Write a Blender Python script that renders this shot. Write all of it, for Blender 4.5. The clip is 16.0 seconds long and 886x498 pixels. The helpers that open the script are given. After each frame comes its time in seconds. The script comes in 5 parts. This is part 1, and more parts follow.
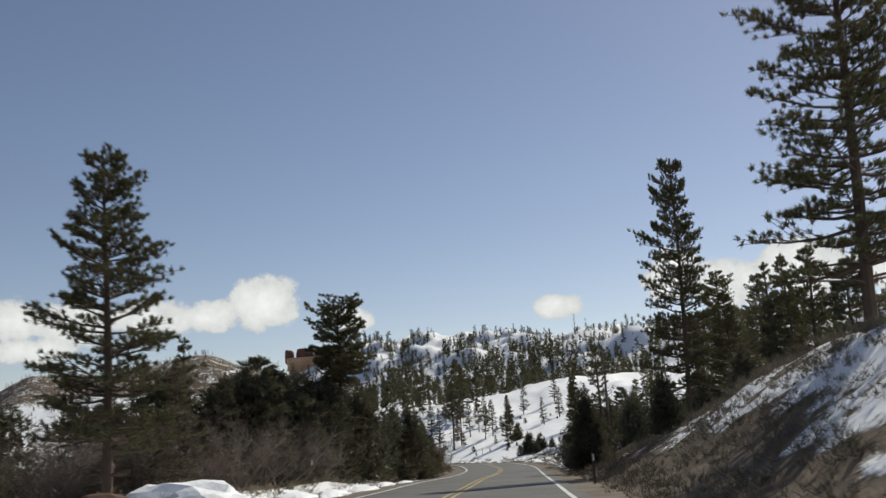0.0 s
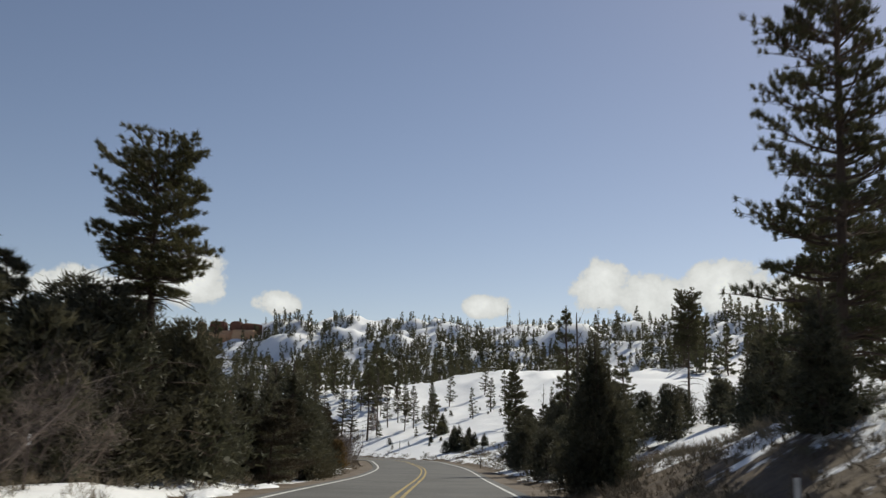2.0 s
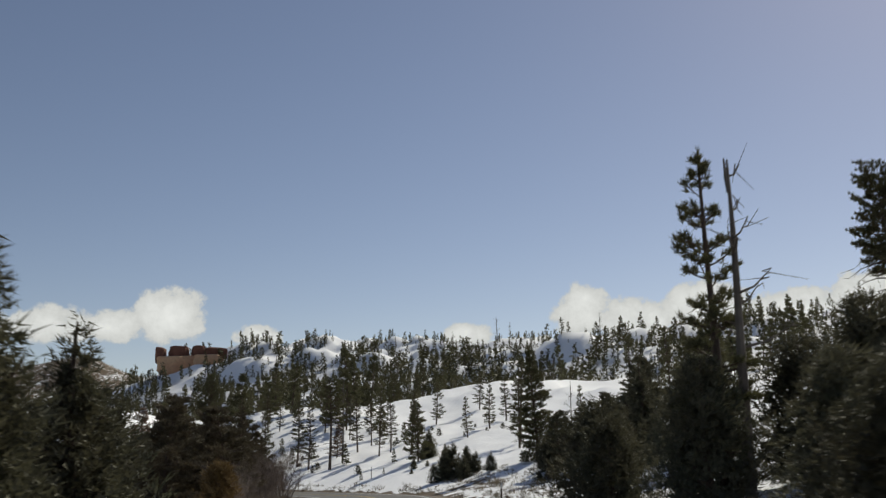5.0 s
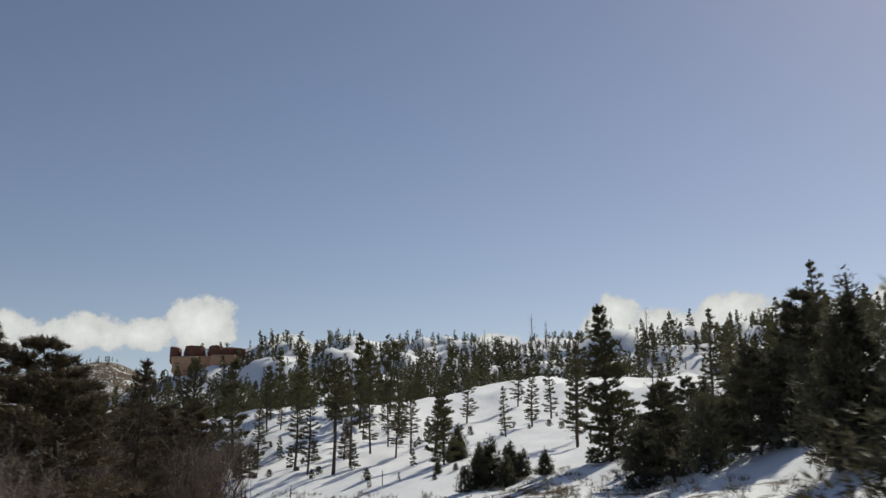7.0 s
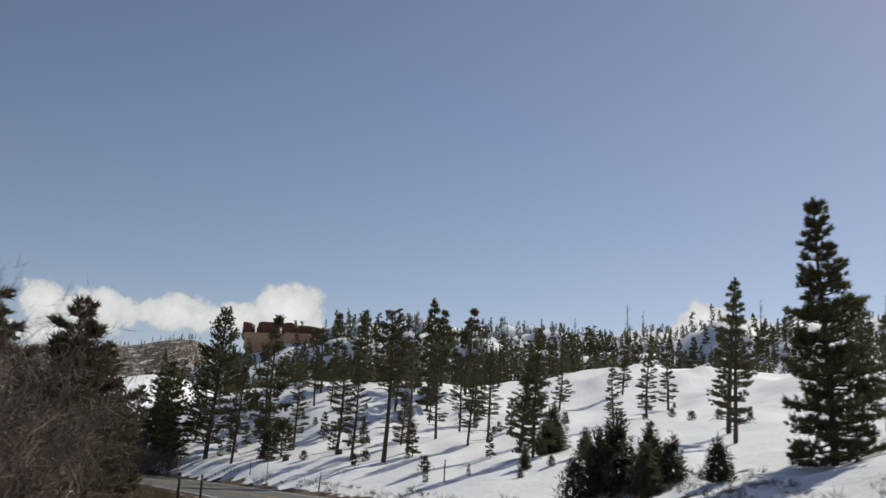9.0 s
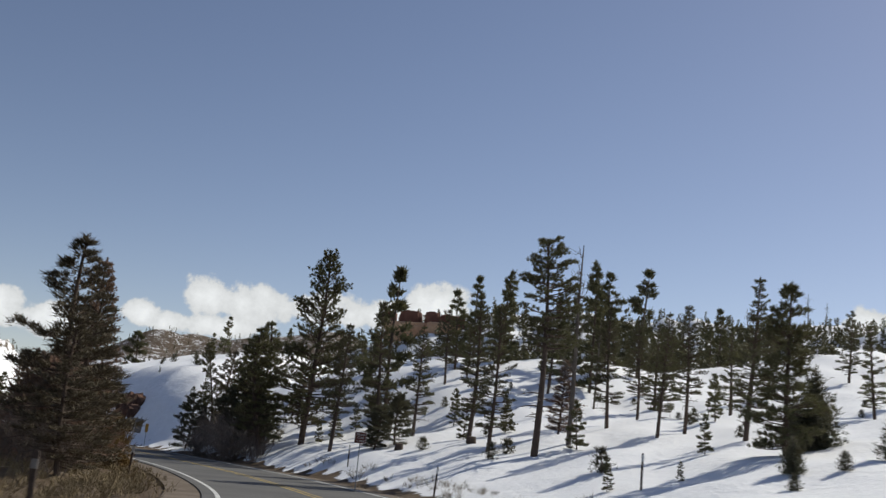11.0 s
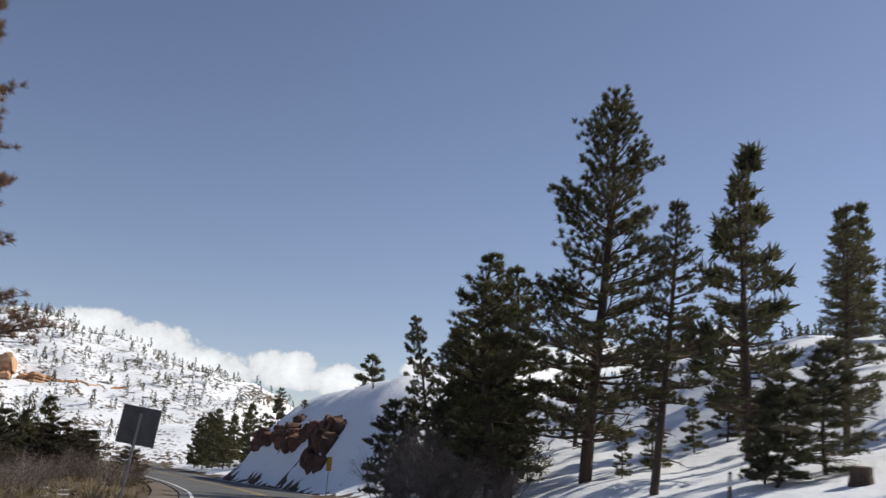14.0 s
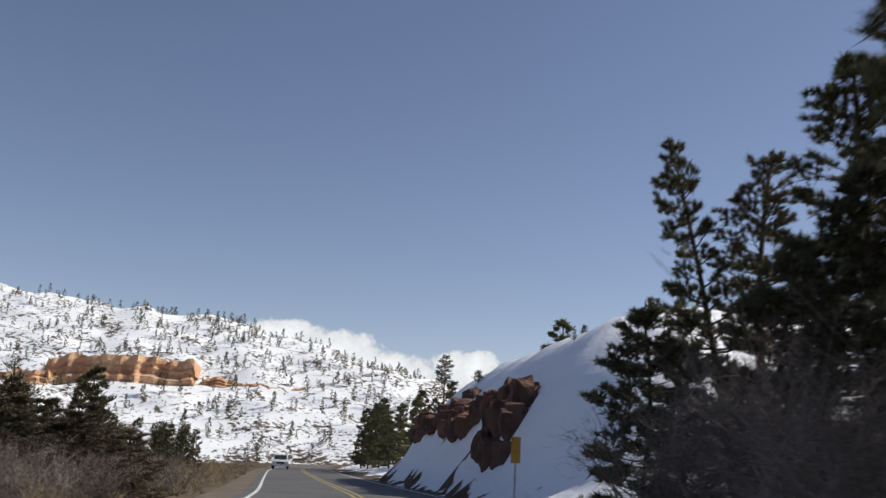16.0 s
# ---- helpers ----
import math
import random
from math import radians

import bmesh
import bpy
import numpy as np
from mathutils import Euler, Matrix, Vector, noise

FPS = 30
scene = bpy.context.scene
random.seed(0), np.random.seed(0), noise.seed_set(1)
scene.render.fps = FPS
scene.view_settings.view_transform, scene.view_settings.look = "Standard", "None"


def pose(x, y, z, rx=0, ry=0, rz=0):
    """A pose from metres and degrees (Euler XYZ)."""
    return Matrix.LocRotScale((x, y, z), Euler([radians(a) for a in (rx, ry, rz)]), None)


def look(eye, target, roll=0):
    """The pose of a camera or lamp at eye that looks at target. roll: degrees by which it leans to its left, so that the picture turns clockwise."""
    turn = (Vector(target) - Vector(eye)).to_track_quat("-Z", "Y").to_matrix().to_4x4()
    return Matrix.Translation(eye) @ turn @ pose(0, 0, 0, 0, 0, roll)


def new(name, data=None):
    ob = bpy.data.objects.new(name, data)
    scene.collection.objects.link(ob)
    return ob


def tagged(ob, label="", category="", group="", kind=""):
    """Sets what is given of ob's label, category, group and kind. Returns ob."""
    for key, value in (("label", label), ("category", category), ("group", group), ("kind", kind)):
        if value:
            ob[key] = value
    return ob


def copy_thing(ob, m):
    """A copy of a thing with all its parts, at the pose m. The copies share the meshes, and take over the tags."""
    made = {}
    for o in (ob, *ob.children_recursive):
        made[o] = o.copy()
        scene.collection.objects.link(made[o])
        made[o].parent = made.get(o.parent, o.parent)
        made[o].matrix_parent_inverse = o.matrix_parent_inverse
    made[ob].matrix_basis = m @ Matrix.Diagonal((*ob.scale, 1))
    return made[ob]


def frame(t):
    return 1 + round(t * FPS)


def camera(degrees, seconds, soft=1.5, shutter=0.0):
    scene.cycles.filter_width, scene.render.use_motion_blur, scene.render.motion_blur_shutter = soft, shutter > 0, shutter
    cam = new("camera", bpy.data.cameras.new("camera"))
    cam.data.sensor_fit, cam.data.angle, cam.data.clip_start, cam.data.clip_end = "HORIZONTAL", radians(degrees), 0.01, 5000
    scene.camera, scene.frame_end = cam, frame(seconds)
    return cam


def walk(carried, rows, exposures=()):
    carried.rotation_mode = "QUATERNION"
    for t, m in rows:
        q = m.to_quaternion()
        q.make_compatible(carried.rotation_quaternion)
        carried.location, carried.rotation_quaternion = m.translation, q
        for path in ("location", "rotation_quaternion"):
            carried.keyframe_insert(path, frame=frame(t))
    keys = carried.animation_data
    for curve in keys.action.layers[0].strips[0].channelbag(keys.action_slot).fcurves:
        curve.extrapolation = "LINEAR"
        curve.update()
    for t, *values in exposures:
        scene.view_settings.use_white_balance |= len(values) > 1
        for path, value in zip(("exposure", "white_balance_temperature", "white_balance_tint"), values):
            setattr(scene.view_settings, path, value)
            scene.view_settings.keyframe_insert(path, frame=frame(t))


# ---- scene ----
cam = camera(48.6, 16.0, soft=1.4, shutter=0.3)
PATH = [
    (0, (0.000, 0.000, 1.400), (0.022, 1.967, 1.764), -3.46),
    (0.5, (-0.049, 6.619, 1.246), (0.044, 8.584, 1.607), -3.10),
    (1, (0.101, 13.137, 1.082), (0.239, 15.096, 1.460), -1.15),
    (1.5, (0.392, 19.654, 0.910), (0.521, 21.618, 1.267), 0.16),
    (2, (0.824, 26.246, 0.763), (0.981, 28.209, 1.112), 0.88),
    (2.5, (1.333, 32.826, 0.569), (1.543, 34.780, 0.941), 1.04),
    (3, (1.862, 39.449, 0.361), (2.130, 41.392, 0.756), 0.97),
    (3.5, (2.331, 45.500, 0.173), (2.644, 47.435, 0.568), -0.41),
    (4, (2.762, 51.751, 0.004), (3.005, 53.694, 0.411), -0.25),
    (6.5, (5.440, 83.378, -1.130), (5.612, 85.328, -0.722), -0.97),
    (7, (5.931, 89.625, -1.283), (6.067, 91.574, -0.855), -0.36),
    (7.5, (6.423, 96.095, -1.435), (6.511, 98.047, -1.009), 0.78),
    (8, (6.795, 102.099, -1.585), (6.854, 104.054, -1.164), 1.50),
    (8.5, (7.071, 108.477, -1.661), (7.088, 110.432, -1.241), 2.41),
    (11, (5.213, 138.099, -2.245), (4.872, 140.030, -1.850), 5.54),
    (11.5, (4.200, 144.088, -2.435), (3.789, 146.004, -2.036), 5.83),
    (12, (2.927, 150.100, -2.620), (2.431, 151.995, -2.216), 5.81),
    (12.5, (1.159, 156.063, -2.709), (0.565, 157.928, -2.300), 5.70),
    (13, (-0.794, 161.898, -2.866), (-1.499, 163.720, -2.436), 5.53),
    (13.5, (-3.008, 167.593, -3.004), (-3.794, 169.377, -2.559), 5.12),
    (14, (-5.521, 173.106, -3.126), (-6.375, 174.858, -2.677), 4.65),
    (14.5, (-8.334, 178.542, -3.236), (-9.260, 180.259, -2.796), 4.09),
    (15, (-11.399, 183.921, -3.233), (-12.410, 185.593, -2.806), 3.51),
    (15.5, (-14.752, 189.117, -3.317), (-15.846, 190.735, -2.885), 3.28),
    (16, (-18.342, 194.227, -3.354), (-19.501, 195.803, -2.934), 2.87),
]
walk(cam, [(t, look(eye, target, roll)) for t, eye, target, roll in PATH],
     exposures=[(0, -0.18, 6900, 3), (1.5, -0.22, 6950, 3), (3, -0.34, 7020, 3), (4, -0.36, 7020, 3), (6.5, -0.35, 6980, 3), (8.5, -0.31, 6900, 5), (11, -0.17, 6720, 5),
                (12.5, -0.04, 6660, 6), (15, 0.04, 6640, 7), (16, 0.0, 6640, 7)])

# ---- world, sun, exposure ----
SUN_AZ, SUN_EL = 42.0, 38.0          # degrees to the right of +y, above the horizon
sky_world = bpy.data.worlds.new("sky")
scene.world = sky_world
sky_world.use_nodes = True
wn, wl = sky_world.node_tree.nodes, sky_world.node_tree.links
wn.clear()


def wnode(kind, **values):
    n = wn.new(kind)
    for k, v in values.items():
        n.inputs[int(k[1:])].default_value = v
    return n


def wmath(op, a, b=None):
    n = wn.new("ShaderNodeMath")
    n.operation = op
    for i, v in enumerate((a, b)):
        if v is None:
            continue
        if isinstance(v, (int, float)):
            n.inputs[i].default_value = v
        else:
            wl.new(v, n.inputs[i])
    return n.outputs[0]


sky = wn.new("ShaderNodeTexSky")
sky.sky_type = "NISHITA"
sky.sun_disc = False
sky.sun_elevation, sky.sun_rotation = radians(SUN_EL), radians(SUN_AZ)
sky.altitude, sky.air_density, sky.dust_density, sky.ozone_density = 2000, 1.0, 1.1, 1.5
coord = wn.new("ShaderNodeTexCoord")
split = wn.new("ShaderNodeSeparateXYZ")
wl.new(coord.outputs["Generated"], split.inputs[0])
azim = wmath("ARCTAN2", split.outputs[0], split.outputs[1])
elev = wmath("ARCSINE", split.outputs[2])
# cumulus heads near the horizon: azimuth, elevation, half width, half height, in degrees
CLOUDS = [(-23.2, 7.2, 2.0, 1.3), (-20.3, 6.9, 2.4, 1.4), (-16.0, 7.2, 2.6, 1.2), (-13.0, 7.3, 2.0, 1.0), (-10.0, 7.8, 2.1, 1.55), (-22.2, 5.5, 2.6, 0.8), (-25.2, 5.5, 1.6, 0.7), (-26.6, 5.8, 1.3, 0.8),
          (-5.0, 6.6, 1.5, 0.8), (7.0, 6.7, 1.5, 0.75), (13.9, 7.9, 1.9, 1.7), (16.6, 7.2, 2.4, 1.5), (20.9, 7.7, 2.8, 1.7), (25.8, 7.3, 3.2, 1.6), (29.5, 7.7, 3.0, 1.8),
          (-31.5, 4.8, 3.0, 1.0), (-34.6, 5.2, 2.4, 1.1), (-38.9, 4.7, 3.2, 1.2), (-42.3, 5.8, 3.0, 1.2), (-45.6, 6.6, 2.6, 1.0), (36.0, 7.0, 4.0, 1.8),
          (46.0, 7.0, 5.0, 2.0), (60.0, 6.5, 6.0, 2.5), (-70.0, 6.0, 6.0, 2.4)]
noise_a = wnode("ShaderNodeTexNoise", i2=9.0, i3=7.0, i4=0.58)
wl.new(coord.outputs["Generated"], noise_a.inputs["Vector"])
body = None
for az, el, hw, hh in CLOUDS:
    u = wmath("DIVIDE", wmath("SUBTRACT", azim, radians(az)), radians(hw))
    v = wmath("DIVIDE", wmath("SUBTRACT", elev, radians(el)), radians(hh))
    blob = wmath("SUBTRACT", 1.0, wmath("ADD", wmath("MULTIPLY", u, u), wmath("MULTIPLY", v, v)))
    body = blob if body is None else wmath("SMOOTH_MAX", body, blob)
body = wmath("MAXIMUM", body, -2.0)
noise_b = wnode("ShaderNodeTexNoise", i2=42.0, i3=6.0, i4=0.62)
wl.new(coord.outputs["Generated"], noise_b.inputs["Vector"])
ragged = wmath("ADD", body, wmath("MULTIPLY", wmath("SUBTRACT", noise_a.outputs[0], 0.5), 1.8))
ragged = wmath("ADD", ragged, wmath("MULTIPLY", wmath("SUBTRACT", noise_b.outputs[0], 0.5), 2.5))
cover = wn.new("ShaderNodeMapRange")
cover.interpolation_type = "SMOOTHSTEP"
cover.inputs[1].default_value, cover.inputs[2].default_value = -0.05, 0.4
wl.new(ragged, cover.inputs[0])
relief = wn.new("ShaderNodeMapRange")
relief.inputs[1].default_value, relief.inputs[2].default_value = 0.2, 1.9
relief.inputs[3].default_value, relief.inputs[4].default_value = 0.66, 1.04
wl.new(ragged, relief.inputs[0])
cloud_colour = wn.new("ShaderNodeMixRGB")
cloud_colour.inputs[1].default_value = (0.0, 0.0, 0.0, 1)
cloud_colour.inputs[2].default_value = (10.3, 10.5, 11.2, 1)
wl.new(relief.outputs[0], cloud_colour.inputs[0])
blend = wn.new("ShaderNodeMixRGB")
wl.new(cover.outputs[0], blend.inputs[0])
air = wn.new("ShaderNodeMixRGB")
air.blend_type = "MULTIPLY"
air.inputs[0].default_value = 1.0
air.inputs[2].default_value = (1.135, 0.968, 0.968, 1)
wl.new(sky.outputs[0], air.inputs[1])
wl.new(air.outputs[0], blend.inputs[1])
wl.new(cloud_colour.outputs[0], blend.inputs[2])
backg = wn.new("ShaderNodeBackground")
backg.inputs[1].default_value = 0.105
wl.new(blend.outputs[0], backg.inputs[0])
wout = wn.new("ShaderNodeOutputWorld")
wl.new(backg.outputs[0], wout.inputs[0])

sun = new("sun", bpy.data.lights.new("sun", "SUN"))
sun.data.energy, sun.data.angle, sun.data.color = 5.0, radians(0.53), (1.0, 0.95, 0.88)
az, el = radians(SUN_AZ), radians(SUN_EL)
sun.matrix_world = look((math.sin(az) * math.cos(el) * 100, math.cos(az) * math.cos(el) * 100, math.sin(el) * 100), (0, 0, 0))
scene.view_settings.exposure = 0.0


# ---- materials ----
def material(name, colour, rough=0.85, metal=0.0, spots=None, scale=3.0, fine=30.0, bump=0.15, spec=0.3, vary=0.0, through_light=0.0):
    """A surface with two scales of variation: patches between colour and spots, and fine grain."""
    m = bpy.data.materials.new(name)
    m.use_nodes = True
    n, l = m.node_tree.nodes, m.node_tree.links
    b = n["Principled BSDF"]
    b.inputs["Roughness"].default_value, b.inputs["Metallic"].default_value = rough, metal
    b.inputs["Specular IOR Level"].default_value = spec
    spots = spots or tuple(c * 0.7 for c in colour)
    pos = n.new("ShaderNodeTexCoord")
    big, small = n.new("ShaderNodeTexNoise"), n.new("ShaderNodeTexNoise")
    big.inputs["Scale"].default_value, small.inputs["Scale"].default_value = scale, fine
    big.inputs["Detail"].default_value, small.inputs["Detail"].default_value = 5, 4
    for t in (big, small):
        l.new(pos.outputs["Object"], t.inputs["Vector"])
    ramp = n.new("ShaderNodeMapRange")
    ramp.inputs[1].default_value, ramp.inputs[2].default_value = 0.38, 0.64
    l.new(big.outputs[0], ramp.inputs[0])
    mix = n.new("ShaderNodeMixRGB")
    mix.inputs[1].default_value, mix.inputs[2].default_value = (*colour, 1), (*spots, 1)
    l.new(ramp.outputs[0], mix.inputs[0])
    hsv = n.new("ShaderNodeHueSaturation")
    l.new(mix.outputs[0], hsv.inputs["Color"])
    grain = n.new("ShaderNodeMapRange")
    grain.inputs[3].default_value, grain.inputs[4].default_value = 0.72, 1.28
    l.new(small.outputs[0], grain.inputs[0])
    if vary:
        isl = n.new("ShaderNodeNewGeometry")
        info = n.new("ShaderNodeObjectInfo")
        add = n.new("ShaderNodeMath")
        add.operation = "ADD"
        l.new(isl.outputs["Random Per Island"], add.inputs[0])
        l.new(info.outputs["Random"], add.inputs[1])
        r2 = n.new("ShaderNodeMapRange")
        r2.inputs[2].default_value = 2.0
        r2.inputs[3].default_value, r2.inputs[4].default_value = 1 - vary, 1 + vary
        l.new(add.outputs[0], r2.inputs[0])
        mul = n.new("ShaderNodeMath")
        mul.operation = "MULTIPLY"
        l.new(grain.outputs[0], mul.inputs[0])
        l.new(r2.outputs[0], mul.inputs[1])
        l.new(mul.outputs[0], hsv.inputs["Value"])
    else:
        l.new(grain.outputs[0], hsv.inputs["Value"])
    l.new(hsv.outputs[0], b.inputs["Base Color"])
    if bump:
        bp = n.new("ShaderNodeBump")
        bp.inputs["Strength"].default_value, bp.inputs["Distance"].default_value = bump, 0.05
        l.new(small.outputs[0], bp.inputs["Height"])
        l.new(bp.outputs[0], b.inputs["Normal"])
    if through_light:
        tr = n.new("ShaderNodeBsdfTranslucent")
        l.new(hsv.outputs[0], tr.inputs[0])
        ms = n.new("ShaderNodeMixShader")
        ms.inputs[0].default_value = through_light
        l.new(b.outputs[0], ms.inputs[1])
        l.new(tr.outputs[0], ms.inputs[2])
        l.new(ms.outputs[0], n["Material Output"].inputs[0])
    return m


BARK = material("pine_bark", (0.105, 0.074, 0.056), 0.95, spots=(0.060, 0.046, 0.037), scale=2.0, fine=18, bump=0.6)
DEAD = material("weathered_wood", (0.17, 0.145, 0.12), 0.95, spots=(0.09, 0.07, 0.06), scale=3, fine=25, bump=0.5)
NEEDLE = material("pine_needles", (0.092, 0.094, 0.044), 0.6, spots=(0.132, 0.114, 0.056), scale=0.8, fine=9, bump=0, vary=0.5, through_light=0.25)
SPRUCE = material("juniper_foliage", (0.078, 0.080, 0.050), 0.7, spots=(0.115, 0.100, 0.062), scale=1.0, fine=9, bump=0, vary=0.5, through_light=0.25)
RUST = material("browned_needles", (0.28, 0.175, 0.135), 0.8, spots=(0.19, 0.145, 0.090), scale=0.7, fine=9, bump=0, vary=0.4, through_light=0.3)
OLIVE = material("dull_olive_needles", (0.135, 0.106, 0.068), 0.8, spots=(0.090, 0.082, 0.052), scale=0.8, fine=9, bump=0, vary=0.4, through_light=0.12)
GOLD = material("ochre_leaves", (0.20, 0.13, 0.05), 0.85, spots=(0.13, 0.09, 0.045), scale=1.0, fine=9, bump=0, vary=0.4, through_light=0.15)
TWIG = material("bare_twigs", (0.23, 0.185, 0.157), 0.95, spots=(0.155, 0.124, 0.106), scale=2.0, fine=12, bump=0, vary=0.35)
SAGE = material("dry_sagebrush", (0.21, 0.165, 0.115), 0.95, spots=(0.155, 0.14, 0.10), scale=1.0, fine=9, bump=0, vary=0.45)
STRAW = material("dry_grass", (0.27, 0.21, 0.12), 0.95, spots=(0.19, 0.15, 0.09), scale=1.5, fine=9, bump=0, vary=0.4)
ASPHALT = material("worn_asphalt", (0.115, 0.112, 0.108), 0.8, spots=(0.085, 0.083, 0.08), scale=0.35, fine=45, bump=0.3, spec=0.35)
GRAVEL = material("gravel_shoulder", (0.17, 0.135, 0.105), 0.95, spots=(0.11, 0.085, 0.065), scale=0.9, fine=14, bump=0.6)
WHITE_LINE = material("white_road_paint", (0.66, 0.66, 0.64), 0.7, spots=(0.45, 0.45, 0.44), scale=1.2, fine=30, bump=0.1)
YELLOW_LINE = material("yellow_road_paint", (0.46, 0.33, 0.09), 0.7, spots=(0.24, 0.19, 0.10), scale=1.2, fine=30, bump=0.1)
RED_ROCK = material("red_sandstone", (0.19, 0.088, 0.062), 0.95, spots=(0.12, 0.055, 0.04), scale=0.25, fine=1.6, bump=0.8)
OCHRE_ROCK = material("ochre_cliff", (0.58, 0.37, 0.225), 0.95, spots=(0.46, 0.245, 0.14), scale=0.12, fine=0.9, bump=0.8)
DARK_ROCK = material("brown_boulder", (0.085, 0.05, 0.038), 0.95, spots=(0.16, 0.085, 0.06), scale=0.6, fine=3, bump=0.8)
SNOW_CAP = material("packed_snow", (0.84, 0.85, 0.88), 0.6, spots=(0.78, 0.80, 0.84), scale=0.8, fine=8, bump=0.3)


def ground_material():
    """Snow over dry earth; the sheet's own cover value says how much snow lies where."""
    m = bpy.data.materials.new("snowy_ground")
    m.use_nodes = True
    n, l = m.node_tree.nodes, m.node_tree.links
    b = n["Principled BSDF"]
    b.inputs["Roughness"].default_value = 0.8
    b.inputs["Specular IOR Level"].default_value = 0.2
    pos = n.new("ShaderNodeTexCoord")

    def tex(scale, detail, rough=0.55, stretch=None):
        t = n.new("ShaderNodeTexNoise")
        t.inputs["Scale"].default_value, t.inputs["Detail"].default_value, t.inputs["Roughness"].default_value = scale, detail, rough
        if stretch:
            mp = n.new("ShaderNodeMapping")
            mp.inputs["Scale"].default_value = stretch
            l.new(pos.outputs["Object"], mp.inputs["Vector"])
            l.new(mp.outputs[0], t.inputs["Vector"])
        else:
            l.new(pos.outputs["Object"], t.inputs["Vector"])
        return t.outputs[0]

    def calc(op, a, c):
        k = n.new("ShaderNodeMath")
        k.operation = op
        for i, v in enumerate((a, c)):
            if isinstance(v, float):
                k.inputs[i].default_value = v
            else:
                l.new(v, k.inputs[i])
        return k.outputs[0]

    att = n.new("ShaderNodeAttribute")
    att.attribute_name = "cover"
    ragged = calc("ADD", calc("MULTIPLY", calc("SUBTRACT", tex(0.55, 8.0, 0.62), 0.5), 1.5), calc("MULTIPLY", calc("SUBTRACT", tex(0.09, 3.0), 0.5), 0.8))
    edge = n.new("ShaderNodeMapRange")
    edge.interpolation_type = "SMOOTHSTEP"
    edge.inputs[1].default_value, edge.inputs[2].default_value = 0.44, 0.56
    l.new(calc("ADD", att.outputs["Fac"], ragged), edge.inputs[0])
    earth = n.new("ShaderNodeValToRGB")
    earth.color_ramp.elements[0].position, earth.color_ramp.elements[1].position = 0.34, 0.68
    earth.color_ramp.elements[0].color, earth.color_ramp.elements[1].color = (0.06, 0.04, 0.028, 1), (0.145, 0.105, 0.065, 1)
    l.new(tex(1.3, 7.0, 0.65), earth.inputs[0])
    snow = n.new("ShaderNodeValToRGB")
    snow.color_ramp.elements[0].color, snow.color_ramp.elements[1].color = (0.80, 0.815, 0.85, 1), (0.89, 0.89, 0.90, 1)
    l.new(tex(0.3, 6.0), snow.inputs[0])
    mix = n.new("ShaderNodeMixRGB")
    l.new(edge.outputs[0], mix.inputs[0])
    l.new(earth.outputs[0], mix.inputs[1])
    l.new(snow.outputs[0], mix.inputs[2])
    l.new(mix.outputs[0], b.inputs["Base Color"])
    bp = n.new("ShaderNodeBump")
    bp.inputs["Strength"].default_value, bp.inputs["Distance"].default_value = 0.5, 0.25
    l.new(calc("ADD", calc("MULTIPLY", tex(1.6, 7.0, 0.6), 0.7), calc("MULTIPLY", edge.outputs[0], 0.35)), bp.inputs["Height"])
    l.new(bp.outputs[0], b.inputs["Normal"])
    return m


GROUND = ground_material()


# ---- meshes ----
def mesh_object(name, verts, faces, mat, parent=None, label="", smooth=False):
    me = bpy.data.meshes.new(name)
    me.from_pydata(verts if isinstance(verts, list) else verts.tolist(), [], faces if isinstance(faces, list) else faces.tolist())
    me.materials.append(mat)
    if smooth:
        me.polygons.foreach_set("use_smooth", [True] * len(me.polygons))
    me.update()
    ob = new(name, me)
    if parent:
        ob.parent = parent
    return tagged(ob, label)


def part(name, bm, mat, parent, label=""):
    me = bpy.data.meshes.new(name)
    bm.to_mesh(me)
    bm.free()
    me.materials.append(mat)
    ob = new(name, me)
    ob.parent = parent
    return tagged(ob, label)


def box(sx, sy, sz, at=(0, 0, 0), bevel=0.0, turn=None):
    bm = bmesh.new()
    bmesh.ops.create_cube(bm, size=1.0, matrix=Matrix.Diagonal((sx, sy, sz, 1)))
    if bevel:
        bmesh.ops.bevel(bm, geom=bm.edges[:], offset=bevel, segments=2, affect="EDGES")
    if turn:
        bmesh.ops.transform(bm, matrix=turn, verts=bm.verts)
    bmesh.ops.translate(bm, vec=at, verts=bm.verts)
    return bm


def smooth01(v, a, b):
    t = np.clip((v - a) / (b - a), 0, 1)
    return t * t * (3 - 2 * t)


# ---- the lie of the land ----
def swell(x, y, size, seed, waves=9):
    """Rolling noise of unit height from a few crossed waves of about that size."""
    r = np.random.RandomState(seed)
    out = np.zeros_like(x, dtype=float)
    for _ in range(waves):
        a, k, ph = r.uniform(0, 2 * np.pi), 2 * np.pi / (size * r.uniform(0.6, 1.7)), r.uniform(0, 6.28)
        out += np.sin(k * (np.cos(a) * x + np.sin(a) * y) + ph)
    return out / np.sqrt(waves)


